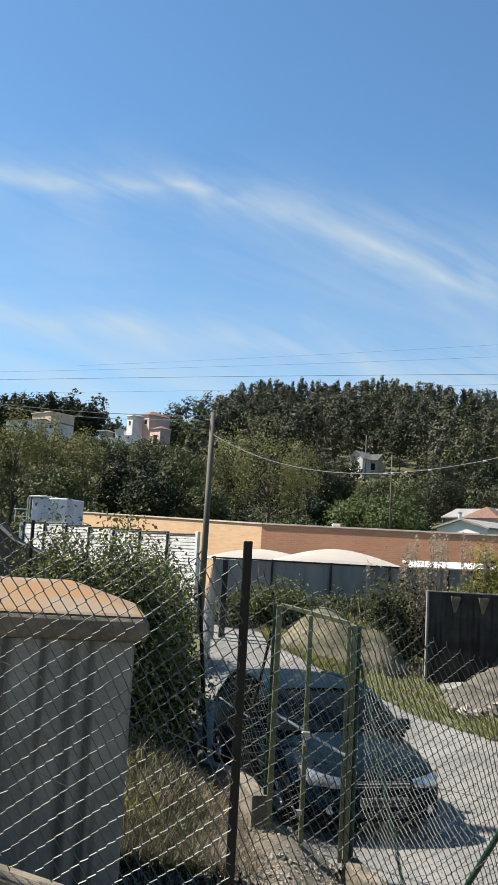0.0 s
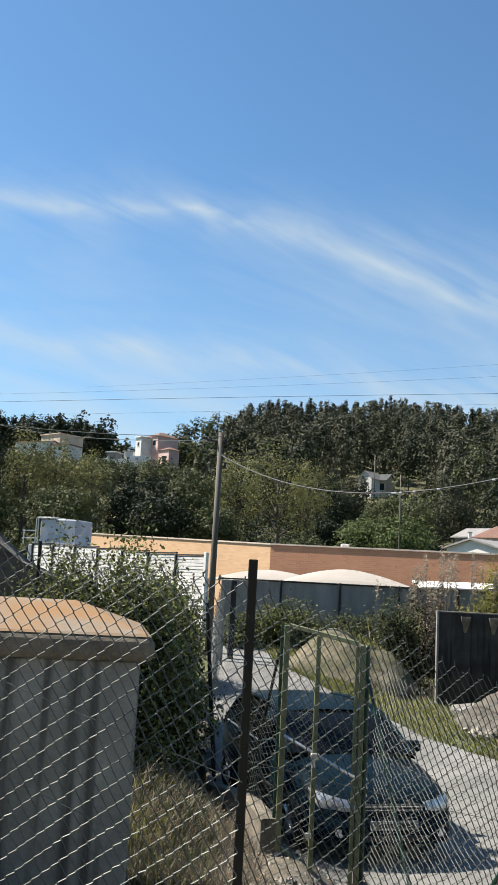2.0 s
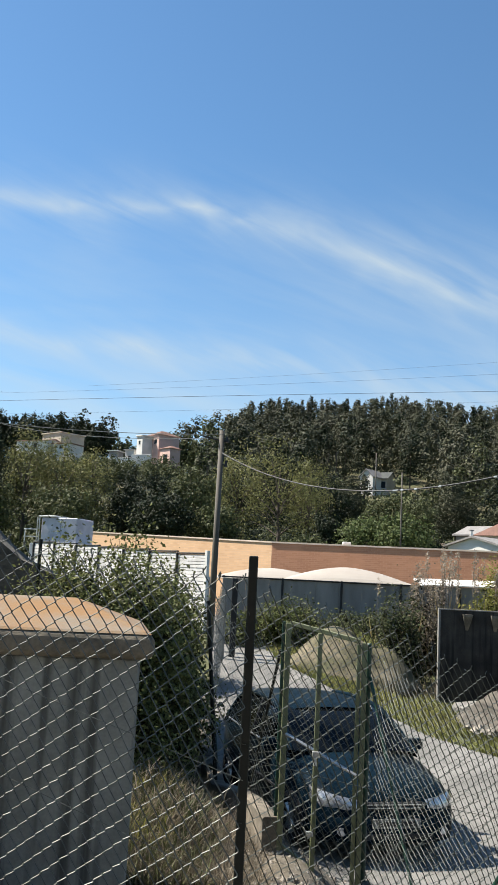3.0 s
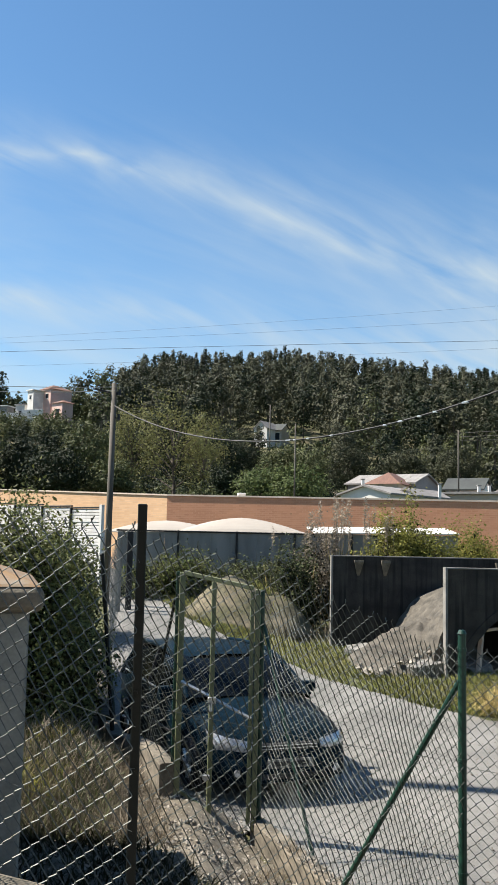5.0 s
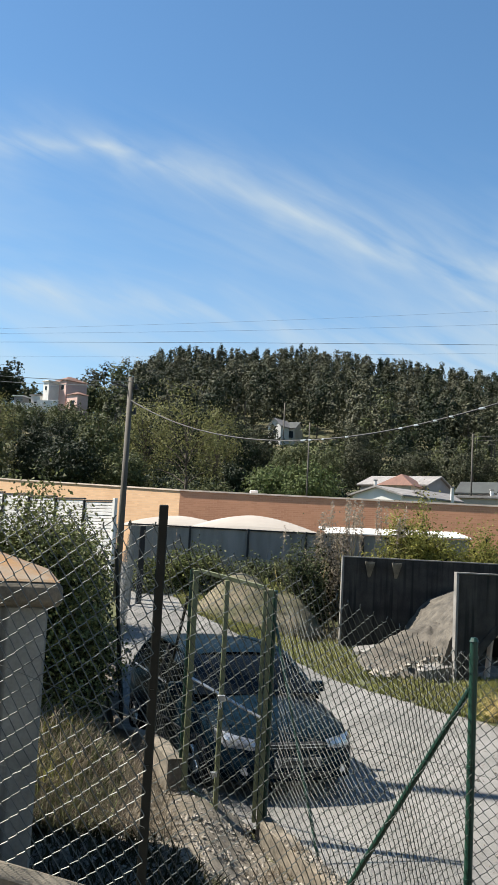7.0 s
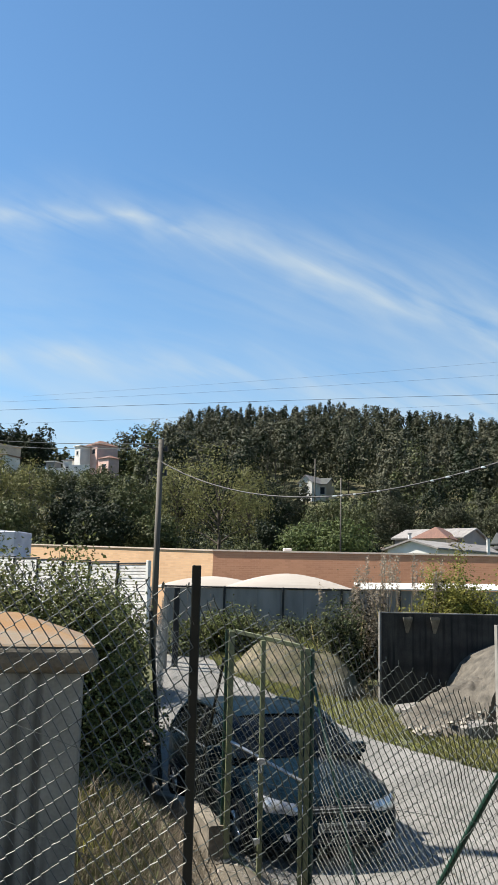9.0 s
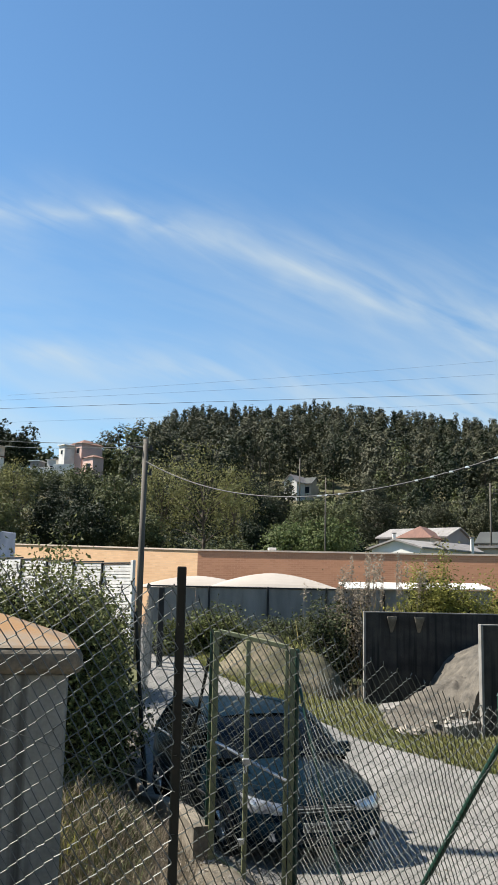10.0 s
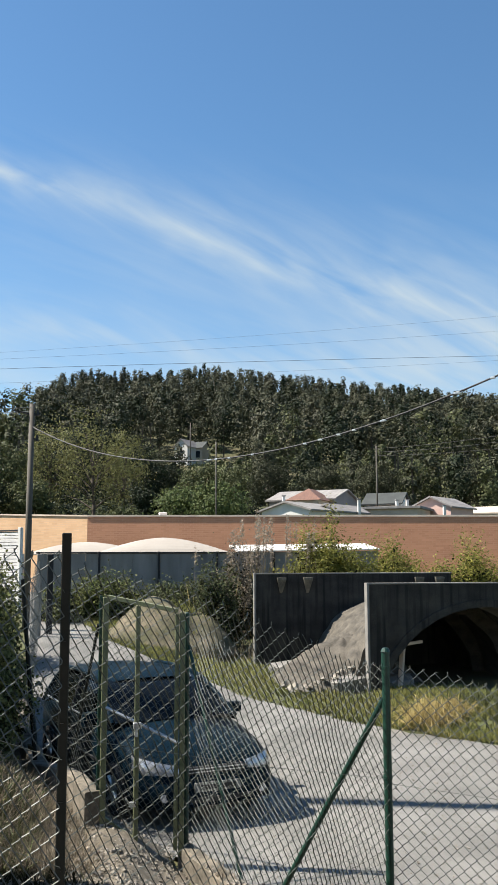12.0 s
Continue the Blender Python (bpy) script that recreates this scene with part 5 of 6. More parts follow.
# trees behind the long building, nearest the middle first
GT = "trees behind the long building"
for i, (x, y, tall, wide, m_, lab) in enumerate((
        (1.6, 95, 12.6, 10.6, SPRING, "tall spreading tree in thin yellow-green spring leaf"),
        (-2.8, 100, 11.4, 6.0, SPRING, "slim tree in thin yellow-green spring leaf"),
        (5.0, 99, 10.5, 5.5, SPRING, "young tree in yellow-green spring leaf"),
        (-7.2, 92, 9.6, 5.4, OLIVE_LEAF, "mid-green leafy tree with a rounded crown"),
        (-11.2, 90, 7.0, 5.6, PINE, "dark evergreen with a dense crown"),
        (-14.0, 94, 7.2, 4.0, PINE, "dark narrow evergreen with dense foliage"),
        (-16.8, 90, 9.8, 4.4, SPRING, "slender tree in yellow spring leaf"),
        (-20.4, 92, 11.0, 4.6, SPRING, "slender poplar in yellow-green spring leaf"),
        (-23.6, 90, 11.5, 4.8, SPRING, "slender poplar in yellow-green spring leaf"),
        (-27.0, 92, 11.0, 5.0, OLIVE_LEAF, "mid-green leafy tree with a rounded crown"),
        (-30.5, 90, 10.9, 5.0, OLIVE_LEAF, "mid-green leafy tree with a rounded crown"),
        (-18.5, 84, 6.6, 5.2, OLIVE_LEAF, "low mid-green leafy tree in scrub"),
        (-25.0, 82, 6.4, 5.2, OLIVE_LEAF, "low mid-green leafy tree in scrub"),
        (-9.0, 84, 6.2, 5.4, PINE, "low dark green tree in scrub"),
        (-4.4, 86, 5.4, 4.8, OLIVE_LEAF, "low mid-green leafy tree in scrub"),
        (9.2, 84, 5.0, 4.6, FRESH, "small tree in fresh green leaf"),
        (12.6, 82, 5.4, 5.2, FRESH, "rounded small tree in fresh green leaf"),
        (6.0, 86, 4.8, 3.6, PINE, "low dark evergreen with dense foliage"),
        (4.0, 82, 3.2, 2.8, OLIVE_LEAF, "dark green shrub-like tree"),
        (14.5, 112, 7.6, 5.0, OLIVE_LEAF, "mid-green tree below the hill house"),
        (19.5, 118, 7.0, 5.4, OLIVE_LEAF, "mid-green tree below the hill house"),
        (9.0, 120, 9.2, 6.0, PINE, "dark evergreen at the foot of the hill"),
        (26.0, 125, 8.0, 6.4, EUCALYPT, "grey-green tree at the foot of the hill"),
        (33.0, 122, 7.6, 6.0, EUCALYPT, "grey-green tree behind the town houses"),
        (40.5, 120, 8.0, 6.4, EUCALYPT, "grey-green tree behind the town houses"),
        (48.0, 124, 8.2, 6.6, OLIVE_LEAF, "mid-green tree behind the town houses"),
        (56.0, 122, 8.2, 6.6, EUCALYPT, "grey-green tree behind the town houses"),
        (14.0, 150, 8.0, 5.6, EUCALYPT, "grey-green tree on the hill slope"),
        (31.5, 158, 9.5, 6.4, EUCALYPT, "grey-green tree beside the hill house"),
        (12.0, 165, 8.5, 5.0, PINE, "dark tree beside the hill house"),
        (0.0, 140, 12.0, 8.0, PINE, "dark evergreen at the foot of the hill"),
        (-8.0, 138, 8.0, 7.0, OLIVE_LEAF, "mid-green tree on the valley side"),
        (-15.5, 130, 7.0, 6.0, PINE, "dark evergreen on the valley side"),
        (-13.4, 40, 9.3, 3.6, PINE, "tall dark conifer at the edge of the yard"))):
    sparse = m_ is SPRING
    tree("tree", x, y, tall, wide, m_, lab, 100 + i, clumps=46 if sparse else 60, per=(70 if sparse else 84) if y > 60 else 420, leaf=(0.24 if sparse else 0.28) if y > 60 else 0.10, low=0.18 if y < 130 else 0.1, group=GT)


def undergrowth(name, spots, material, label, seed, leaf, per=220):
    rng_ = np.random.default_rng(seed)
    ch = []
    for x, y, r, h in spots:
        z = float(height(x, y))
        p = rng_.normal(size=(per, 3))
        p /= np.linalg.norm(p, axis=1)[:, None]
        p *= rng_.uniform(0.5, 1.05, (per, 1))
        p[:, 2] = np.abs(p[:, 2])
        ch.append(leaves(p * np.array([r, r, h]) + np.array([x, y, z - 0.1]), leaf, rng_, 0.7, 0.0, p, 0.5))
    v, f = join(ch)
    return tagged(raw(name, v, f, material, None, label), "", "shrubs", "", "stuff")


rng = np.random.default_rng(8)
undergrowth("undergrowth", [(x, y, rng.uniform(1.0, 2.4), rng.uniform(0.9, 2.6)) for x, y in zip(rng.uniform(-34, 60, 420), rng.uniform(62, 150, 420)) if not (14 < x < 45 and 72 < y < 96)], OLIVE_LEAF, "low scrub across the valley floor", 31, 0.34)
undergrowth("undergrowth", [(x, y, rng.uniform(1.2, 2.6), rng.uniform(1.2, 3.0)) for x, y in zip(rng.uniform(-50, 40, 380), rng.uniform(110, 192, 380)) if not (-52 < x < -12 and y > 170) and not (19 < x < 30 and y > 150)], PINE, "dark scrub on the valley sides", 32, 0.42)


undergrowth("undergrowth", [(x, y, rng.uniform(1.3, 2.4), rng.uniform(2.8, 4.6)) for x, y in zip(rng.uniform(-56, -12, 130), rng.uniform(160, 172, 130))], OLIVE_LEAF, "green scrub below the hillside houses", 33, 0.4, 320)


# ---- shrubs in the yard ----
def bush(name, x, y, z, rx, ry, rz, material, label, seed, n, leaf, twigs=60, sprig=0.5, category="bush"):
    rng_ = np.random.default_rng(seed)
    ob = empty(name, pose(x, y, z), label, category)
    ch, bm = [], bmesh.new()
    mids = []
    for k in range(twigs):
        d = rng_.normal(size=3)
        d[2] = abs(d[2]) + 0.25
        d /= np.linalg.norm(d)
        e = d * np.array([rx, ry, rz * 1.15]) * rng_.uniform(0.7, 1.12)
        if k % 4 == 0:
            e[2] += rng_.uniform(0, sprig)
        mids.append(e)
        m0 = Vector((e[0] * 0.3, e[1] * 0.3, e[2] * 0.45))
        merge(bm, tube([(rng_.normal() * 0.12 * rx, rng_.normal() * 0.12 * ry, 0), m0, Vector(e)], [0.013, 0.008, 0.002], 4))
    mids = np.array(mids)
    pick = rng_.integers(0, len(mids), n)
    s = rng_.uniform(0.35, 1.02, (n, 1)) ** 0.55
    p = mids[pick] * s + rng_.normal(size=(n, 3)) * np.array([rx, ry, rz]) * 0.10
    p[:, 2] = np.maximum(p[:, 2], 0.03)
    v, f = leaves(p, leaf, rng_, 0.62, 0.0, p / np.array([rx, ry, rz]) + np.array([0, 0, 0.3]), 0.8)
    # inner leaves coloured dark to deepen the shade inside the bush
    k = n // 4
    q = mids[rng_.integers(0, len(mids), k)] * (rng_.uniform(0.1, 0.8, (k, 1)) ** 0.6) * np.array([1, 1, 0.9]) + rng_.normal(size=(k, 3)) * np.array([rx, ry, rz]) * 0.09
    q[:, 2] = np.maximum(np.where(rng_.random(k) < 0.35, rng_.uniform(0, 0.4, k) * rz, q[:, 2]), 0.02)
    raw("inner_foliage", *leaves(q, leaf * 1.9, rng_, 0.6), SHADE_LEAF, ob, "dark shaded old leaves")
    part("twig_frame", bm, TWIG, ob, "thin brown twigs")
    raw("foliage", v, f, material, ob, "small glossy leaves")
    return ob


bush("hedge_bush", -1.72, 10.5, 0.4, 1.2, 1.0, 1.95, IVY, "large untidy green bush tangled in the old fence", 1, 42000, 0.054, 170, 0.95)
bush("hedge_bush", -1.02, 10.2, 0.35, 0.45, 0.7, 0.95, IVY, "low dark bush trailing over the garden wall", 21, 6000, 0.045, 60, 0.3)
bush("hedge_bush", -1.36, 12.4, 0.3, 0.85, 1.0, 2.1, IVY, "untidy green bush along the old fence", 2, 24000, 0.046, 110, 0.8)
bush("hedge_bush", -2.42, 10.6, 0.3, 0.92, 0.9, 2.1, IVY, "untidy green bush along the old fence", 3, 30000, 0.052, 110, 0.35)
bush("hedge_bush", -2.1, 13.8, 0.3, 0.9, 1.3, 2.0, IVY, "untidy green bush along the old fence", 4, 12000, 0.05, 90, 0.9)
bush("hedge_bush", -1.75, 16.5, 0.3, 0.75, 1.3, 1.9, IVY, "untidy green bush along the old fence", 15, 8000, 0.07, 90, 0.7)
bush("hedge_bush", -2.0, 20.5, 0.7, 0.9, 1.6, 1.75, IVY, "untidy green bush along the old fence", 16, 7000, 0.08, 90, 0.6)
bush("shrub", 1.0, 27.3, 0.6, 1.4, 1.0, 1.45, IVY, "grey-green shrub in front of the board fence", 5, 9000, 0.09, 90, 0.4)
bush("shrub", 2.9, 27.6, 0.6, 1.3, 1.0, 1.2, OLIVE_LEAF, "grey-green shrub in front of the board fence", 6, 7000, 0.09, 90, 0.4)
bush("shrub", -0.3, 26.8, 0.8, 0.8, 0.8, 1.0, IVY, "low shrub in front of the board fence", 7, 4000, 0.09, 50, 0.3)
bush("shrub", 3.75, 24.6, 0.3, 0.8, 0.8, 2.1, OLIVE_LEAF, "dry olive shrub beside the concrete panel", 8, 5200, 0.075, 90, 0.3)
bush("shrub", 4.7, 25.8, 0.5, 0.8, 0.8, 2.2, STRAW, "dry tan shrub behind the concrete panel", 9, 5200, 0.075, 90, 0.5)
bush("shrub", 7.45, 27.0, 0.6, 1.6, 1.0, 2.5, YELLOW_SHRUB, "bright yellow-green shrub behind the concrete panel", 10, 34000, 0.075, 100, 0.7)
bush("shrub", 9.7, 27.2, 0.6, 1.7, 1.0, 2.1, YELLOW_SHRUB, "bright yellow-green shrub behind the concrete panel", 12, 26000, 0.075, 90, 0.4)
bush("shrub", 12.3, 27.0, 0.6, 2.0, 1.0, 2.05, YELLOW_SHRUB, "low yellow-green shrub behind the concrete panel", 13, 26000, 0.075, 90, 0.4)
bush("shrub", 14.8, 26.0, 0.6, 1.8, 1.0, 1.9, OLIVE_LEAF, "low green shrub behind the concrete panel", 14, 20000, 0.08, 90, 0.4)


def reeds(x, y, z, n, h, seed):
    rng_ = np.random.default_rng(seed)
    ob = empty("pampas_grass", pose(x, y, z), "tall dry pampas grass with pale feathery plumes", "grass clump", "pampas clumps")
    roots = np.stack([rng_.normal(size=n) * 0.45, rng_.normal(size=n) * 0.3, np.zeros(n)], 1)
    raw("leaf_spray", *blades(np.repeat(roots, 5, 0), h * 0.8, 0.025, rng_, 0.25, 0.5), GOLD_STRAW, ob, "arching dry leaves")
    ch = []
    bm = bmesh.new()
    for r in roots:
        t = np.array([r[0] + rng_.normal() * 0.15, r[1] + rng_.normal() * 0.1, h * rng_.uniform(0.75, 1.1)])
        merge(bm, tube([r, (r + t) / 2, t], [0.008, 0.006, 0.004], 3))
        k = rng_.uniform(0, 1, 60)
        p = t + np.stack([rng_.normal(size=60) * 0.035, rng_.normal(size=60) * 0.035, (k - 0.5) * 0.55], 1)
        ch.append(leaves(p, 0.09, rng_, 0.25, 0.0))
    part("stalks", bm, TWIG, ob)
    raw("plumes", *join(ch), REED, ob, "pale feathery plumes")


reeds(5.0, 26.2, 0.6, 16, 3.0, 1)
reeds(5.7, 26.6, 0.6, 14, 2.85, 2)
reeds(6.9, 26.4, 0.6, 9, 2.9, 3)
reeds(4.4, 25.6, 0.6, 8, 2.4, 6)


def scatter_grass(name, n, x0, x1, y0, y1, zf, length, width, material, label, seed, lean=0.5, inside=None, kind="stuff", gap=-0.35):
    rng_ = np.random.default_rng(seed)
    x, y = rng_.uniform(x0, x1, n), rng_.uniform(y0, y1, n)
    keep = noise2(x, y, 3.1, 1.0) > gap
    if inside is not None:
        keep &= inside(x, y)
    x, y = x[keep], y[keep]
    return tagged(raw(name, *blades(np.stack([x, y, zf(x, y)], 1), length, width, rng_, lean), material, None, label), "", "grass", "", kind)


scatter_grass("dry_weeds", 12000, -2.2, 0.2, 7.4, 10.2, bank_z, 0.30, 0.007, STRAW, "tangle of dry straw-coloured weeds", 41, 0.9, lambda x, y: x < wall_x(y) - 0.1, gap=-2.0)
scatter_grass("weeds", 5000, -2.2, -0.35, 7.4, 9.9, bank_z, 0.26, 0.014, OLIVE_LEAF, "low green weeds among the dry stalks", 42, 0.7, gap=-2.0)
scatter_grass("dry_weeds", 420, -1.9, -0.1, 8.6, 9.8, bank_z, 0.5, 0.010, REED, "pale bare stalks leaning out of the weeds", 50, 1.1, lambda x, y: x < wall_x(y) - 0.15)
scatter_grass("dry_weeds", 9000, 0.3, 2.1, 5.0, 8.2, lambda x, y: edge_z(x, y) - 0.01, 0.13, 0.006, STRAW, "short dry grass along the kerb", 43, 0.9, lambda x, y: (kerb_x(y) - x < 0.55) & (x < kerb_x(y) + 0.04), gap=-0.1)
scatter_grass("weeds", 1500, 1.0, 8.0, 26.5, 29.3, lambda x, y: height(x, y), 0.7, 0.02, OLIVE_LEAF, "rough grass before the board fence", 44, 0.4)
scatter_grass("dry_weeds", 9000, 2.8, 16.0, 22.4, 29.0, lambda x, y: height(x, y) - 0.05, 0.7, 0.018, STRAW, "tall dry grass behind the concrete panels", 45, 0.4)
scatter_grass("weeds", 5000, -0.6, 3.5, 19.0, 27.5, lambda x, y: height(x, y), 0.28, 0.016, GRASS, "rough grass round the earth mound", 46, 0.5, lambda x, y: x > road_far(y))
for x, y, s in ((5.9, 14.55, 1.0), (6.35, 14.75, 0.75)):
    rng_ = np.random.default_rng(int(x * 10))
    r = np.stack([x + rng_.normal(size=700) * 0.16 * s, y + rng_.normal(size=700) * 0.14 * s, np.full(700, float(verge_z(x, y)) - 0.03)], 1)
    tagged(raw("grass_tuft", *blades(r, 0.8 * s, 0.014, rng_, 0.8, 0.9), GOLD_STRAW, None, "thick tuft of arching straw-coloured grass"), "", "grass tuft", "straw tufts")


# dark leaf colour deepens the shadow beside the housing
scatter_grass("weeds", 15000, -2.2, 1.2, 4.2, 8.0, lambda x, y: np.full_like(x, 0.05), 0.20, 0.018, SHADE_LEAF, "dark weeds in the shade of the concrete housing", 47, 0.8, lambda x, y: x < np.interp(y, [4.2, 5.5, 7.0, 8.0], [1.0, 0.75, 0.3, -0.6]), gap=-2.0)
scatter_grass("weeds", 1500, -1.7, -0.75, 7.9, 9.6, bank_z, 0.26, 0.012, YELLOW_SHRUB, "yellow-green weeds beside the concrete housing", 48, 0.8)
scatter_grass("weeds", 2600, 6.6, 10.5, 13.2, 15.6, lambda x, y: verge_z(x, y) - 0.02, 0.4, 0.018, OLIVE_LEAF, "rank green weeds before the arch", 49, 0.6)


def mound_grass():
    rng_ = np.random.default_rng(51)
    a, r = rng_.uniform(0, 2 * np.pi, 1500), np.sqrt(rng_.uniform(0, 1, 1500))
    keep = noise2(np.cos(a) * r, np.sin(a) * r, 4.0, 1.0) > -0.1
    a, r = a[keep], r[keep]
    x, y = 2.35 + 1.9 * r * np.cos(a), 24.3 + 1.8 * r * np.sin(a)
    z = 0.5 + 1.12 * (1 - r ** 1.9) ** 0.9 - 0.25 * r
    tagged(raw("dry_weeds", *blades(np.stack([x, y, z], 1), 0.22, 0.02, rng_, 0.7), GRASS, None, "sparse yellowing grass over the earth mound"), "", "grass", "", "stuff")


mound_grass()


def scatter_stones(name, n, x0, x1, y0, y1, zf, r0, r1, material, label, seed, inside=None):
    rng_ = np.random.default_rng(seed)
    x, y = rng_.uniform(x0, x1, n), rng_.uniform(y0, y1, n)
    if inside is not None:
        keep = inside(x, y)
        x, y = x[keep], y[keep]
    n = len(x)
    z = zf(x, y)
    r = r0 + (r1 - r0) * rng_.uniform(0, 1, n) ** 3
    corner = np.array([(1, 0, 0), (0, 1, 0), (-1, 0, 0), (0, -1, 0), (0, 0, 0.7), (0, 0, -0.5)], float)
    v = corner[None] * rng_.uniform(0.6, 1.3, (n, 6, 1)) + rng_.normal(size=(n, 6, 3)) * 0.18
    v = v * r[:, None, None] + np.stack([x, y, z], 1)[:, None]
    tri = np.array([(0, 1, 4), (1, 2, 4), (2, 3, 4), (3, 0, 4), (1, 0, 5), (2, 1, 5), (3, 2, 5), (0, 3, 5)])
    f = (tri[None] + np.arange(n)[:, None, None] * 6).reshape(-1, 3)
    return tagged(raw(name, v.reshape(-1, 3), f, material, None, label), "", "gravel", "", "stuff")


STONE = mat("loose_stone", (0.26, 0.235, 0.20), (0.14, 0.125, 0.10), scale=8, bump=0.2, rough=0.95, island=0.45)
scatter_stones("gravel", 5200, -1.6, 0.95, 6.6, 8.8, lambda x, y: -0.18 + 0.30 * (1 - smooth_step(0.35, 0.95, x)) + 0.08 * smooth_step(7.8, 8.7, y), 0.006, 0.028, STONE, "loose stones and clods on the path", 61)
scatter_stones("gravel", 9000, 1.0, 7.6, 4.0, 19.0, lambda x, y: np.full_like(x, ROAD_Z + 0.006), 0.004, 0.02, STONE, "grit scattered over the lane", 62, lambda x, y: (x > road_near(y) + 0.1) & (x < road_far(y) + 0.1))
scatter_stones("gravel", 6000, 0.5, 2.1, 5.2, 8.3, edge_z, 0.005, 0.03, STONE, "crumbled grit along the kerb", 63, lambda x, y: (kerb_x(y) - x < 0.5) & (x < kerb_x(y) + 0.08))
scatter_stones("gravel", 260, 4.2, 6.4, 17.4, 19.6, lambda x, y: 0.12 + 0.5 * smooth_step(4.2, 6.0, x), 0.02, 0.12, STONE, "broken stones on the earth bank", 64)


# ---- old fence along the lane ----
def build_lane_fence():
    ob = empty("chain_link_fence", None, "old chain-link fence with leaning posts along the lane", "fence")
    pts = [(0.24, 8.62, 0.5, 2.1), (-0.52, 10.6, 0.70, 2.42), (-0.62, 14.0, 0.85, 2.5), (-0.92, 23.6, 1.0, 2.8)]
    bm = rod((-0.42, 10.55, 0.4), (-0.62, 10.6, 2.46), 0.026, 0.024, 8)
    part("post", bm, DARK_PAINT, ob, "leaning dark steel post")
    part("post", square_bar((-0.92, 24.0, 0.8), (-0.92, 24.0, 2.88), 0.13), PANEL_EDGE, ob, "pale concrete post")
    part("post", square_bar((-0.66, 24.4, 0.8), (-0.66, 24.4, 2.88), 0.16), BLACK_TRIM, ob, "dark post")
    raw("wire_mesh", *chainlink([(x, y, z1 - 0.05) for x, y, z0, z1 in pts], [(x, y, z0) for x, y, z0, z1 in pts], 0.066, 0.0016, np.random.default_rng(2), 0.03, bends=False, wide=3.0), WIRE_FAR, ob, "grey woven diamond wire")
    for x, y, h in ((-2.7, 10.6, 3.1), (-2.05, 10.6, 2.7), (-1.35, 10.7, 2.65)):
        part("post", rod((x, y, -0.3), (x, y, h), 0.022, 0.022, 8), DARK_PAINT, ob, "thin dark steel post")


build_lane_fence()


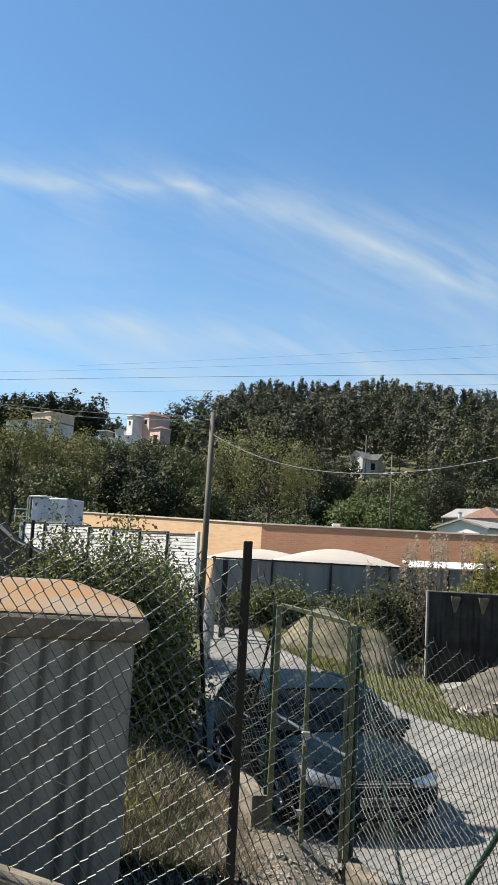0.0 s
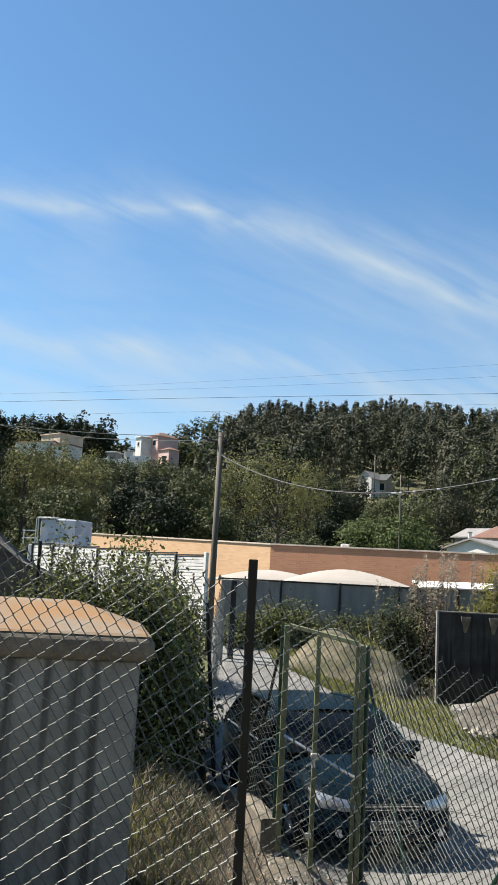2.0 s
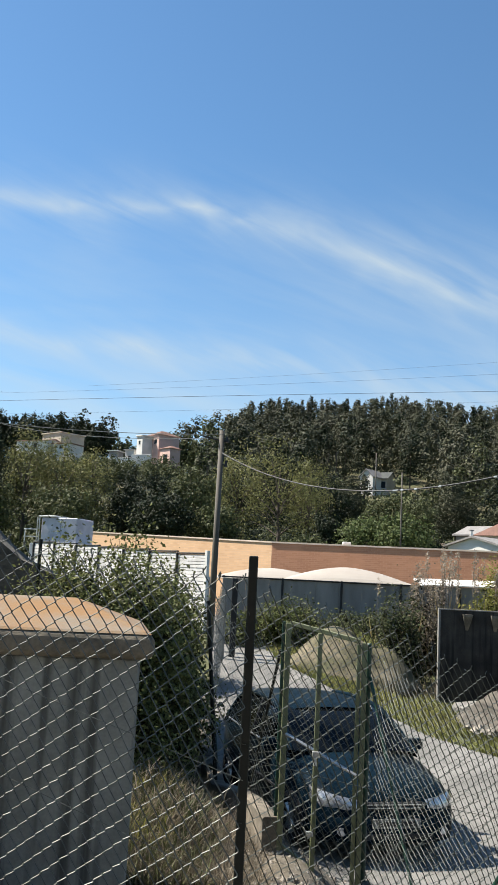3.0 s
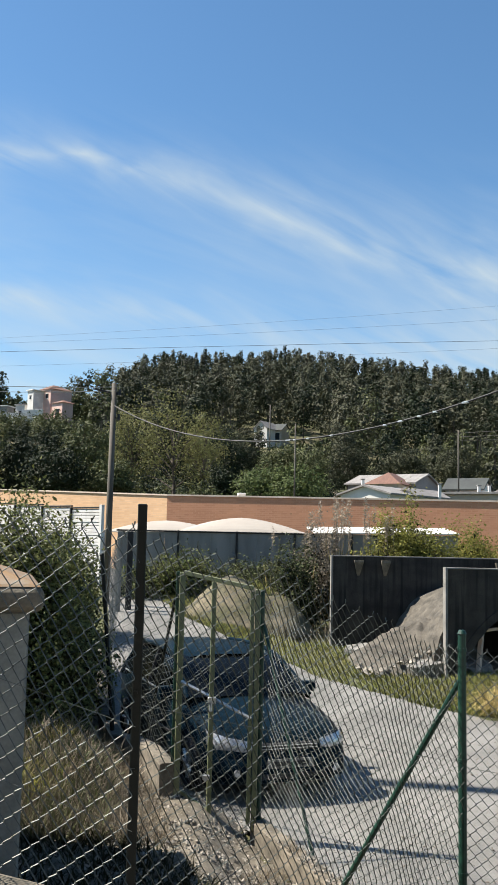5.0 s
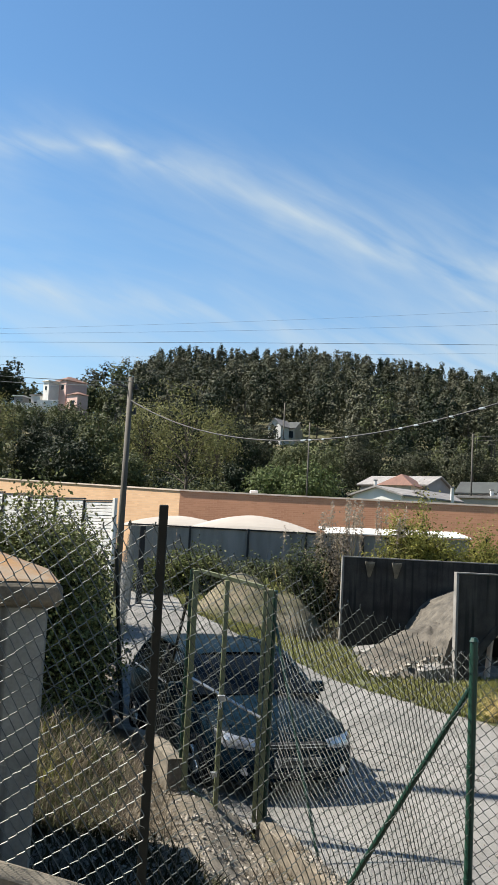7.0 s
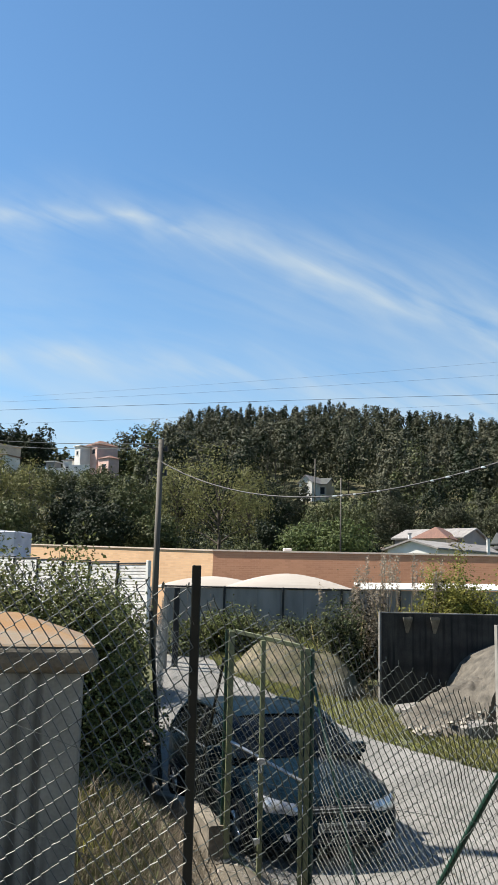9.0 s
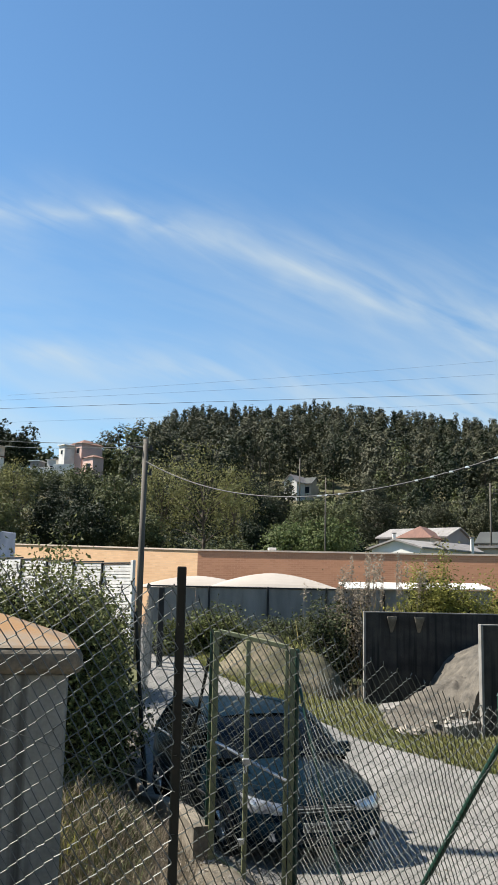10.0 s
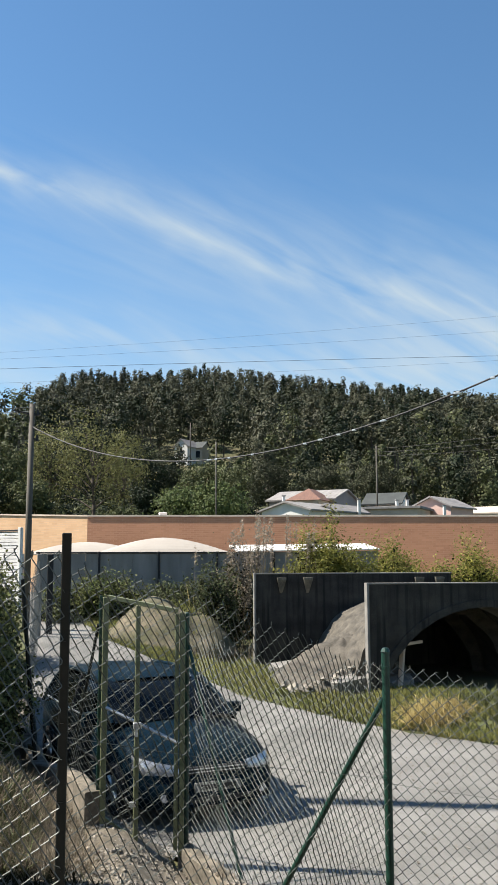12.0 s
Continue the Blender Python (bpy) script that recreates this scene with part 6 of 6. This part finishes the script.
# ---- parked car ----
def build_car():
    m = pose(1.52, 9.62, ROAD_Z + 0.005, 0, 0, 16) @ Matrix.Diagonal((1.05, 1.13, 0.95, 1))
    car = empty("parked_car", m, "dark blue small hatchback parked behind the fence", "car")
    # stations from nose (y = 0) to tail: y, half width, sill height, shoulder height, top height at centre
    st = [(0.00, 0.50, 0.30, 0.52, 0.60), (0.06, 0.66, 0.22, 0.60, 0.72), (0.20, 0.76, 0.18, 0.68, 0.80), (0.45, 0.81, 0.17, 0.76, 0.88), (0.85, 0.835, 0.17, 0.85, 0.97),
          (1.15, 0.84, 0.17, 0.90, 1.02), (1.8, 0.845, 0.17, 0.93, 0.99), (2.6, 0.845, 0.17, 0.95, 0.99), (3.3, 0.83, 0.18, 0.96, 0.99), (3.7, 0.79, 0.20, 0.95, 0.97), (3.86, 0.70, 0.28, 0.88, 0.92), (3.92, 0.55, 0.34, 0.78, 0.84)]
    bm = bmesh.new()
    rows = []
    for y, w, zs, zb, zt in st:
        half = [(w * 0.90, zs), (w * 0.985, zs + 0.10), (w, (zs + zb) / 2), (w * 0.985, zb - 0.08), (w * 0.93, zb), (w * 0.72, zb + (zt - zb) * 0.62), (w * 0.36, zb + (zt - zb) * 0.92), (0, zt)]
        ring = [bm.verts.new((x, y, z)) for x, z in half] + [bm.verts.new((-x, y, z)) for x, z in half[-2::-1]]
        rows.append(ring)
    for a, b in zip(rows, rows[1:]):
        for k in range(len(a) - 1):
            bm.faces.new((a[k], b[k], b[k + 1], a[k + 1]))
        bm.faces.new((a[-1], b[-1], b[0], a[0]))
    bm.faces.new(rows[0])
    bm.faces.new(rows[-1][::-1])
    bmesh.ops.recalc_face_normals(bm, faces=bm.faces)
    body = part("body", bm, CAR_PAINT, car, "dark blue paintwork", True)
    # glasshouse
    gs = [(0.98, 0.70, 0.98, 0.99), (1.30, 0.70, 0.95, 1.18), (1.72, 0.66, 0.95, 1.40), (2.05, 0.62, 0.95, 1.455), (2.7, 0.62, 0.95, 1.47), (3.2, 0.60, 0.95, 1.44), (3.5, 0.60, 0.95, 1.32), (3.74, 0.62, 0.93, 1.02)]
    bm, rows = bmesh.new(), []
    for y, w, zb, zt in gs:
        t = max(zt - zb, 0.02)
        lw = 0.80 if y > 1.1 else 0.76
        half = [(lw, zb - 0.06), (lw - 0.02, zb), (lw - (lw - w) * 0.55, zb + t * 0.55), (w, zb + t * 0.88), (w * 0.86, zb + t * 0.97), (w * 0.4, zb + t), (0, zb + t * 1.005)]
        rows.append([bm.verts.new((x, y, z)) for x, z in half] + [bm.verts.new((-x, y, z)) for x, z in half[-2::-1]])
    for a, b in zip(rows, rows[1:]):
        for k in range(len(a) - 1):
            bm.faces.new((a[k], b[k], b[k + 1], a[k + 1]))
    bm.faces.new(rows[-1][::-1])
    part("glasshouse", bm, CAR_GLASS, car, "dark windscreen and side windows", True)
    # roof skin and pillars, a little proud of the glass
    bm, rows = bmesh.new(), []
    for y, w, zt in ((1.70, 0.655, 1.405), (1.80, 0.65, 1.43), (2.05, 0.64, 1.47), (2.7, 0.635, 1.485), (3.2, 0.62, 1.455), (3.42, 0.60, 1.38)):
        rows.append([bm.verts.new((x * w, y, zt - 0.065 * abs(x) ** 3.0 + 0.008)) for x in np.linspace(-1, 1, 13)])
    for a, b in zip(rows, rows[1:]):
        for k in range(12):
            bm.faces.new((a[k], a[k + 1], b[k + 1], b[k]))
    part("roof", bm, CAR_PAINT, car, "dark blue roof", True)
    for s in (-1, 1):
        part("pillar", tube([(s * 0.755, 1.02, 0.975), (s * 0.70, 1.38, 1.20), (s * 0.655, 1.74, 1.385), (s * 0.645, 2.1, 1.435), (s * 0.64, 2.7, 1.445), (s * 0.625, 3.2, 1.42), (s * 0.64, 3.55, 1.25), (s * 0.71, 3.78, 0.98)], 0.032, 8), CAR_PAINT, car, "", True)
        part("pillar", tube([(s * 0.80, 2.35, 0.93), (s * 0.72, 2.36, 1.2), (s * 0.645, 2.38, 1.43)], 0.03, 6), BLACK_TRIM, car)
        part("waist_trim", tube([(s * 0.79, 1.15, 0.93), (s * 0.815, 1.9, 0.955), (s * 0.815, 2.8, 0.965), (s * 0.78, 3.5, 0.965)], 0.012, 5), GALV, car, "pale waistline strip")
        part("side_moulding", tube([(s * 0.835, 0.95, 0.52), (s * 0.852, 1.8, 0.53), (s * 0.852, 2.8, 0.53)], 0.02, 5), BLACK_TRIM, car)
        bm = box(s * 0.90 - 0.09, s * 0.90 + 0.09, 1.28, 1.38, 0.95, 1.09, 0.03, None, 2)
        part("mirror", bm, CAR_PAINT, car)
        # headlight wrapped round the corner
        bm = bmesh.new()
        g = []
        for x, y, z0, z1 in ((0.36, 0.045, 0.55, 0.66), (0.50, 0.06, 0.55, 0.69), (0.62, 0.10, 0.555, 0.715), (0.72, 0.20, 0.57, 0.74), (0.775, 0.36, 0.60, 0.75)):
            g.append([bm.verts.new((s * (x + 0.005), y - 0.035, z0)), bm.verts.new((s * (x + 0.012), y - 0.045, (z0 + z1) / 2)), bm.verts.new((s * x, y - 0.005, z1))])
        for a, b in zip(g, g[1:]):
            for k in range(2):
                bm.faces.new((a[k], b[k], b[k + 1], a[k + 1]))
        part("headlight", bm, LAMP_GLASS, car, "clear wraparound headlight", True)
        part("fog_light", rod((s * 0.55, 0.06, 0.34), (s * 0.55, 0.0, 0.34), 0.05, 0.045, 12), LAMP_GLASS, car)
    bm = box(-0.34, 0.34, -0.015, 0.06, 0.56, 0.645, 0.015)
    grille = part("grille", bm, BLACK_TRIM, car, "black slotted grille")
    for z in (0.585, 0.62):
        part("slat", box(-0.32, 0.32, -0.024, -0.014, z, z + 0.008), GALV, grille)
    bm, rows = bmesh.new(), []
    for x, y in ((-0.80, 0.42), (-0.77, 0.24), (-0.66, 0.07), (-0.4, -0.015), (0, -0.035), (0.4, -0.015), (0.66, 0.07), (0.77, 0.24), (0.80, 0.42)):
        rows.append([bm.verts.new((x, y + o, z)) for o, z in ((0.06, 0.20), (-0.015, 0.24), (-0.03, 0.36), (-0.015, 0.49), (0.05, 0.53))])
    for a, b in zip(rows, rows[1:]):
        for k in range(4):
            bm.faces.new((a[k], b[k], b[k + 1], a[k + 1]))
    bumper = part("bumper", bm, CAR_PAINT, car, "rounded dark blue front bumper", True)
    part("air_intake", box(-0.4, 0.4, -0.072, -0.05, 0.27, 0.33, 0.008), BLACK_TRIM, bumper)
    plate = part("number_plate", box(-0.26, 0.26, -0.082, -0.066, 0.39, 0.49, 0.004), PLATE_WHITE, car, "plain pale number plate")
    part("bar", box(-0.2, 0.2, -0.086, -0.083, 0.415, 0.465), BLACK_TRIM, plate)
    for y0 in (1.03, 1.06):
        part("wiper", tube([(-0.55 if y0 > 1.04 else 0.0, y0, 1.0), (-0.1 if y0 > 1.04 else 0.45, y0 + 0.12, 1.085)], 0.008, 4), BLACK_TRIM, car)
    for s in (-1, 1):
        for y in (0.72, 3.15):
            bm = bmesh.new()
            prof = [(0.19, 0.10), (0.27, 0.10), (0.295, 0.085), (0.30, 0.05), (0.30, -0.05), (0.295, -0.085), (0.27, -0.10), (0.19, -0.10)]
            n = 26
            rings = [[bm.verts.new((o, r * math.cos(2 * math.pi * k / n), r * math.sin(2 * math.pi * k / n))) for r, o in prof] for k in range(n)]
            for k in range(n):
                a, b = rings[k], rings[(k + 1) % n]
                for j in range(len(prof) - 1):
                    bm.faces.new((a[j], a[j + 1], b[j + 1], b[j]))
            tyre = part("tyre", bm, RUBBER, car, "black tyre", True)
            tyre.location = (s * 0.765, y, 0.30)
            bm = rod((-0.06, 0, 0), (0.06, 0, 0), 0.19, 0.19, 20)
            for k in range(7):
                a = 2 * math.pi * k / 7
                rod((s * 0.07, 0.03 * math.cos(a), 0.03 * math.sin(a)), (s * 0.08, 0.17 * math.cos(a), 0.17 * math.sin(a)), 0.02, 0.025, 5, bm)
            part("rim", bm, GALV, tyre, "grey spoked wheel")
    return car


build_car()
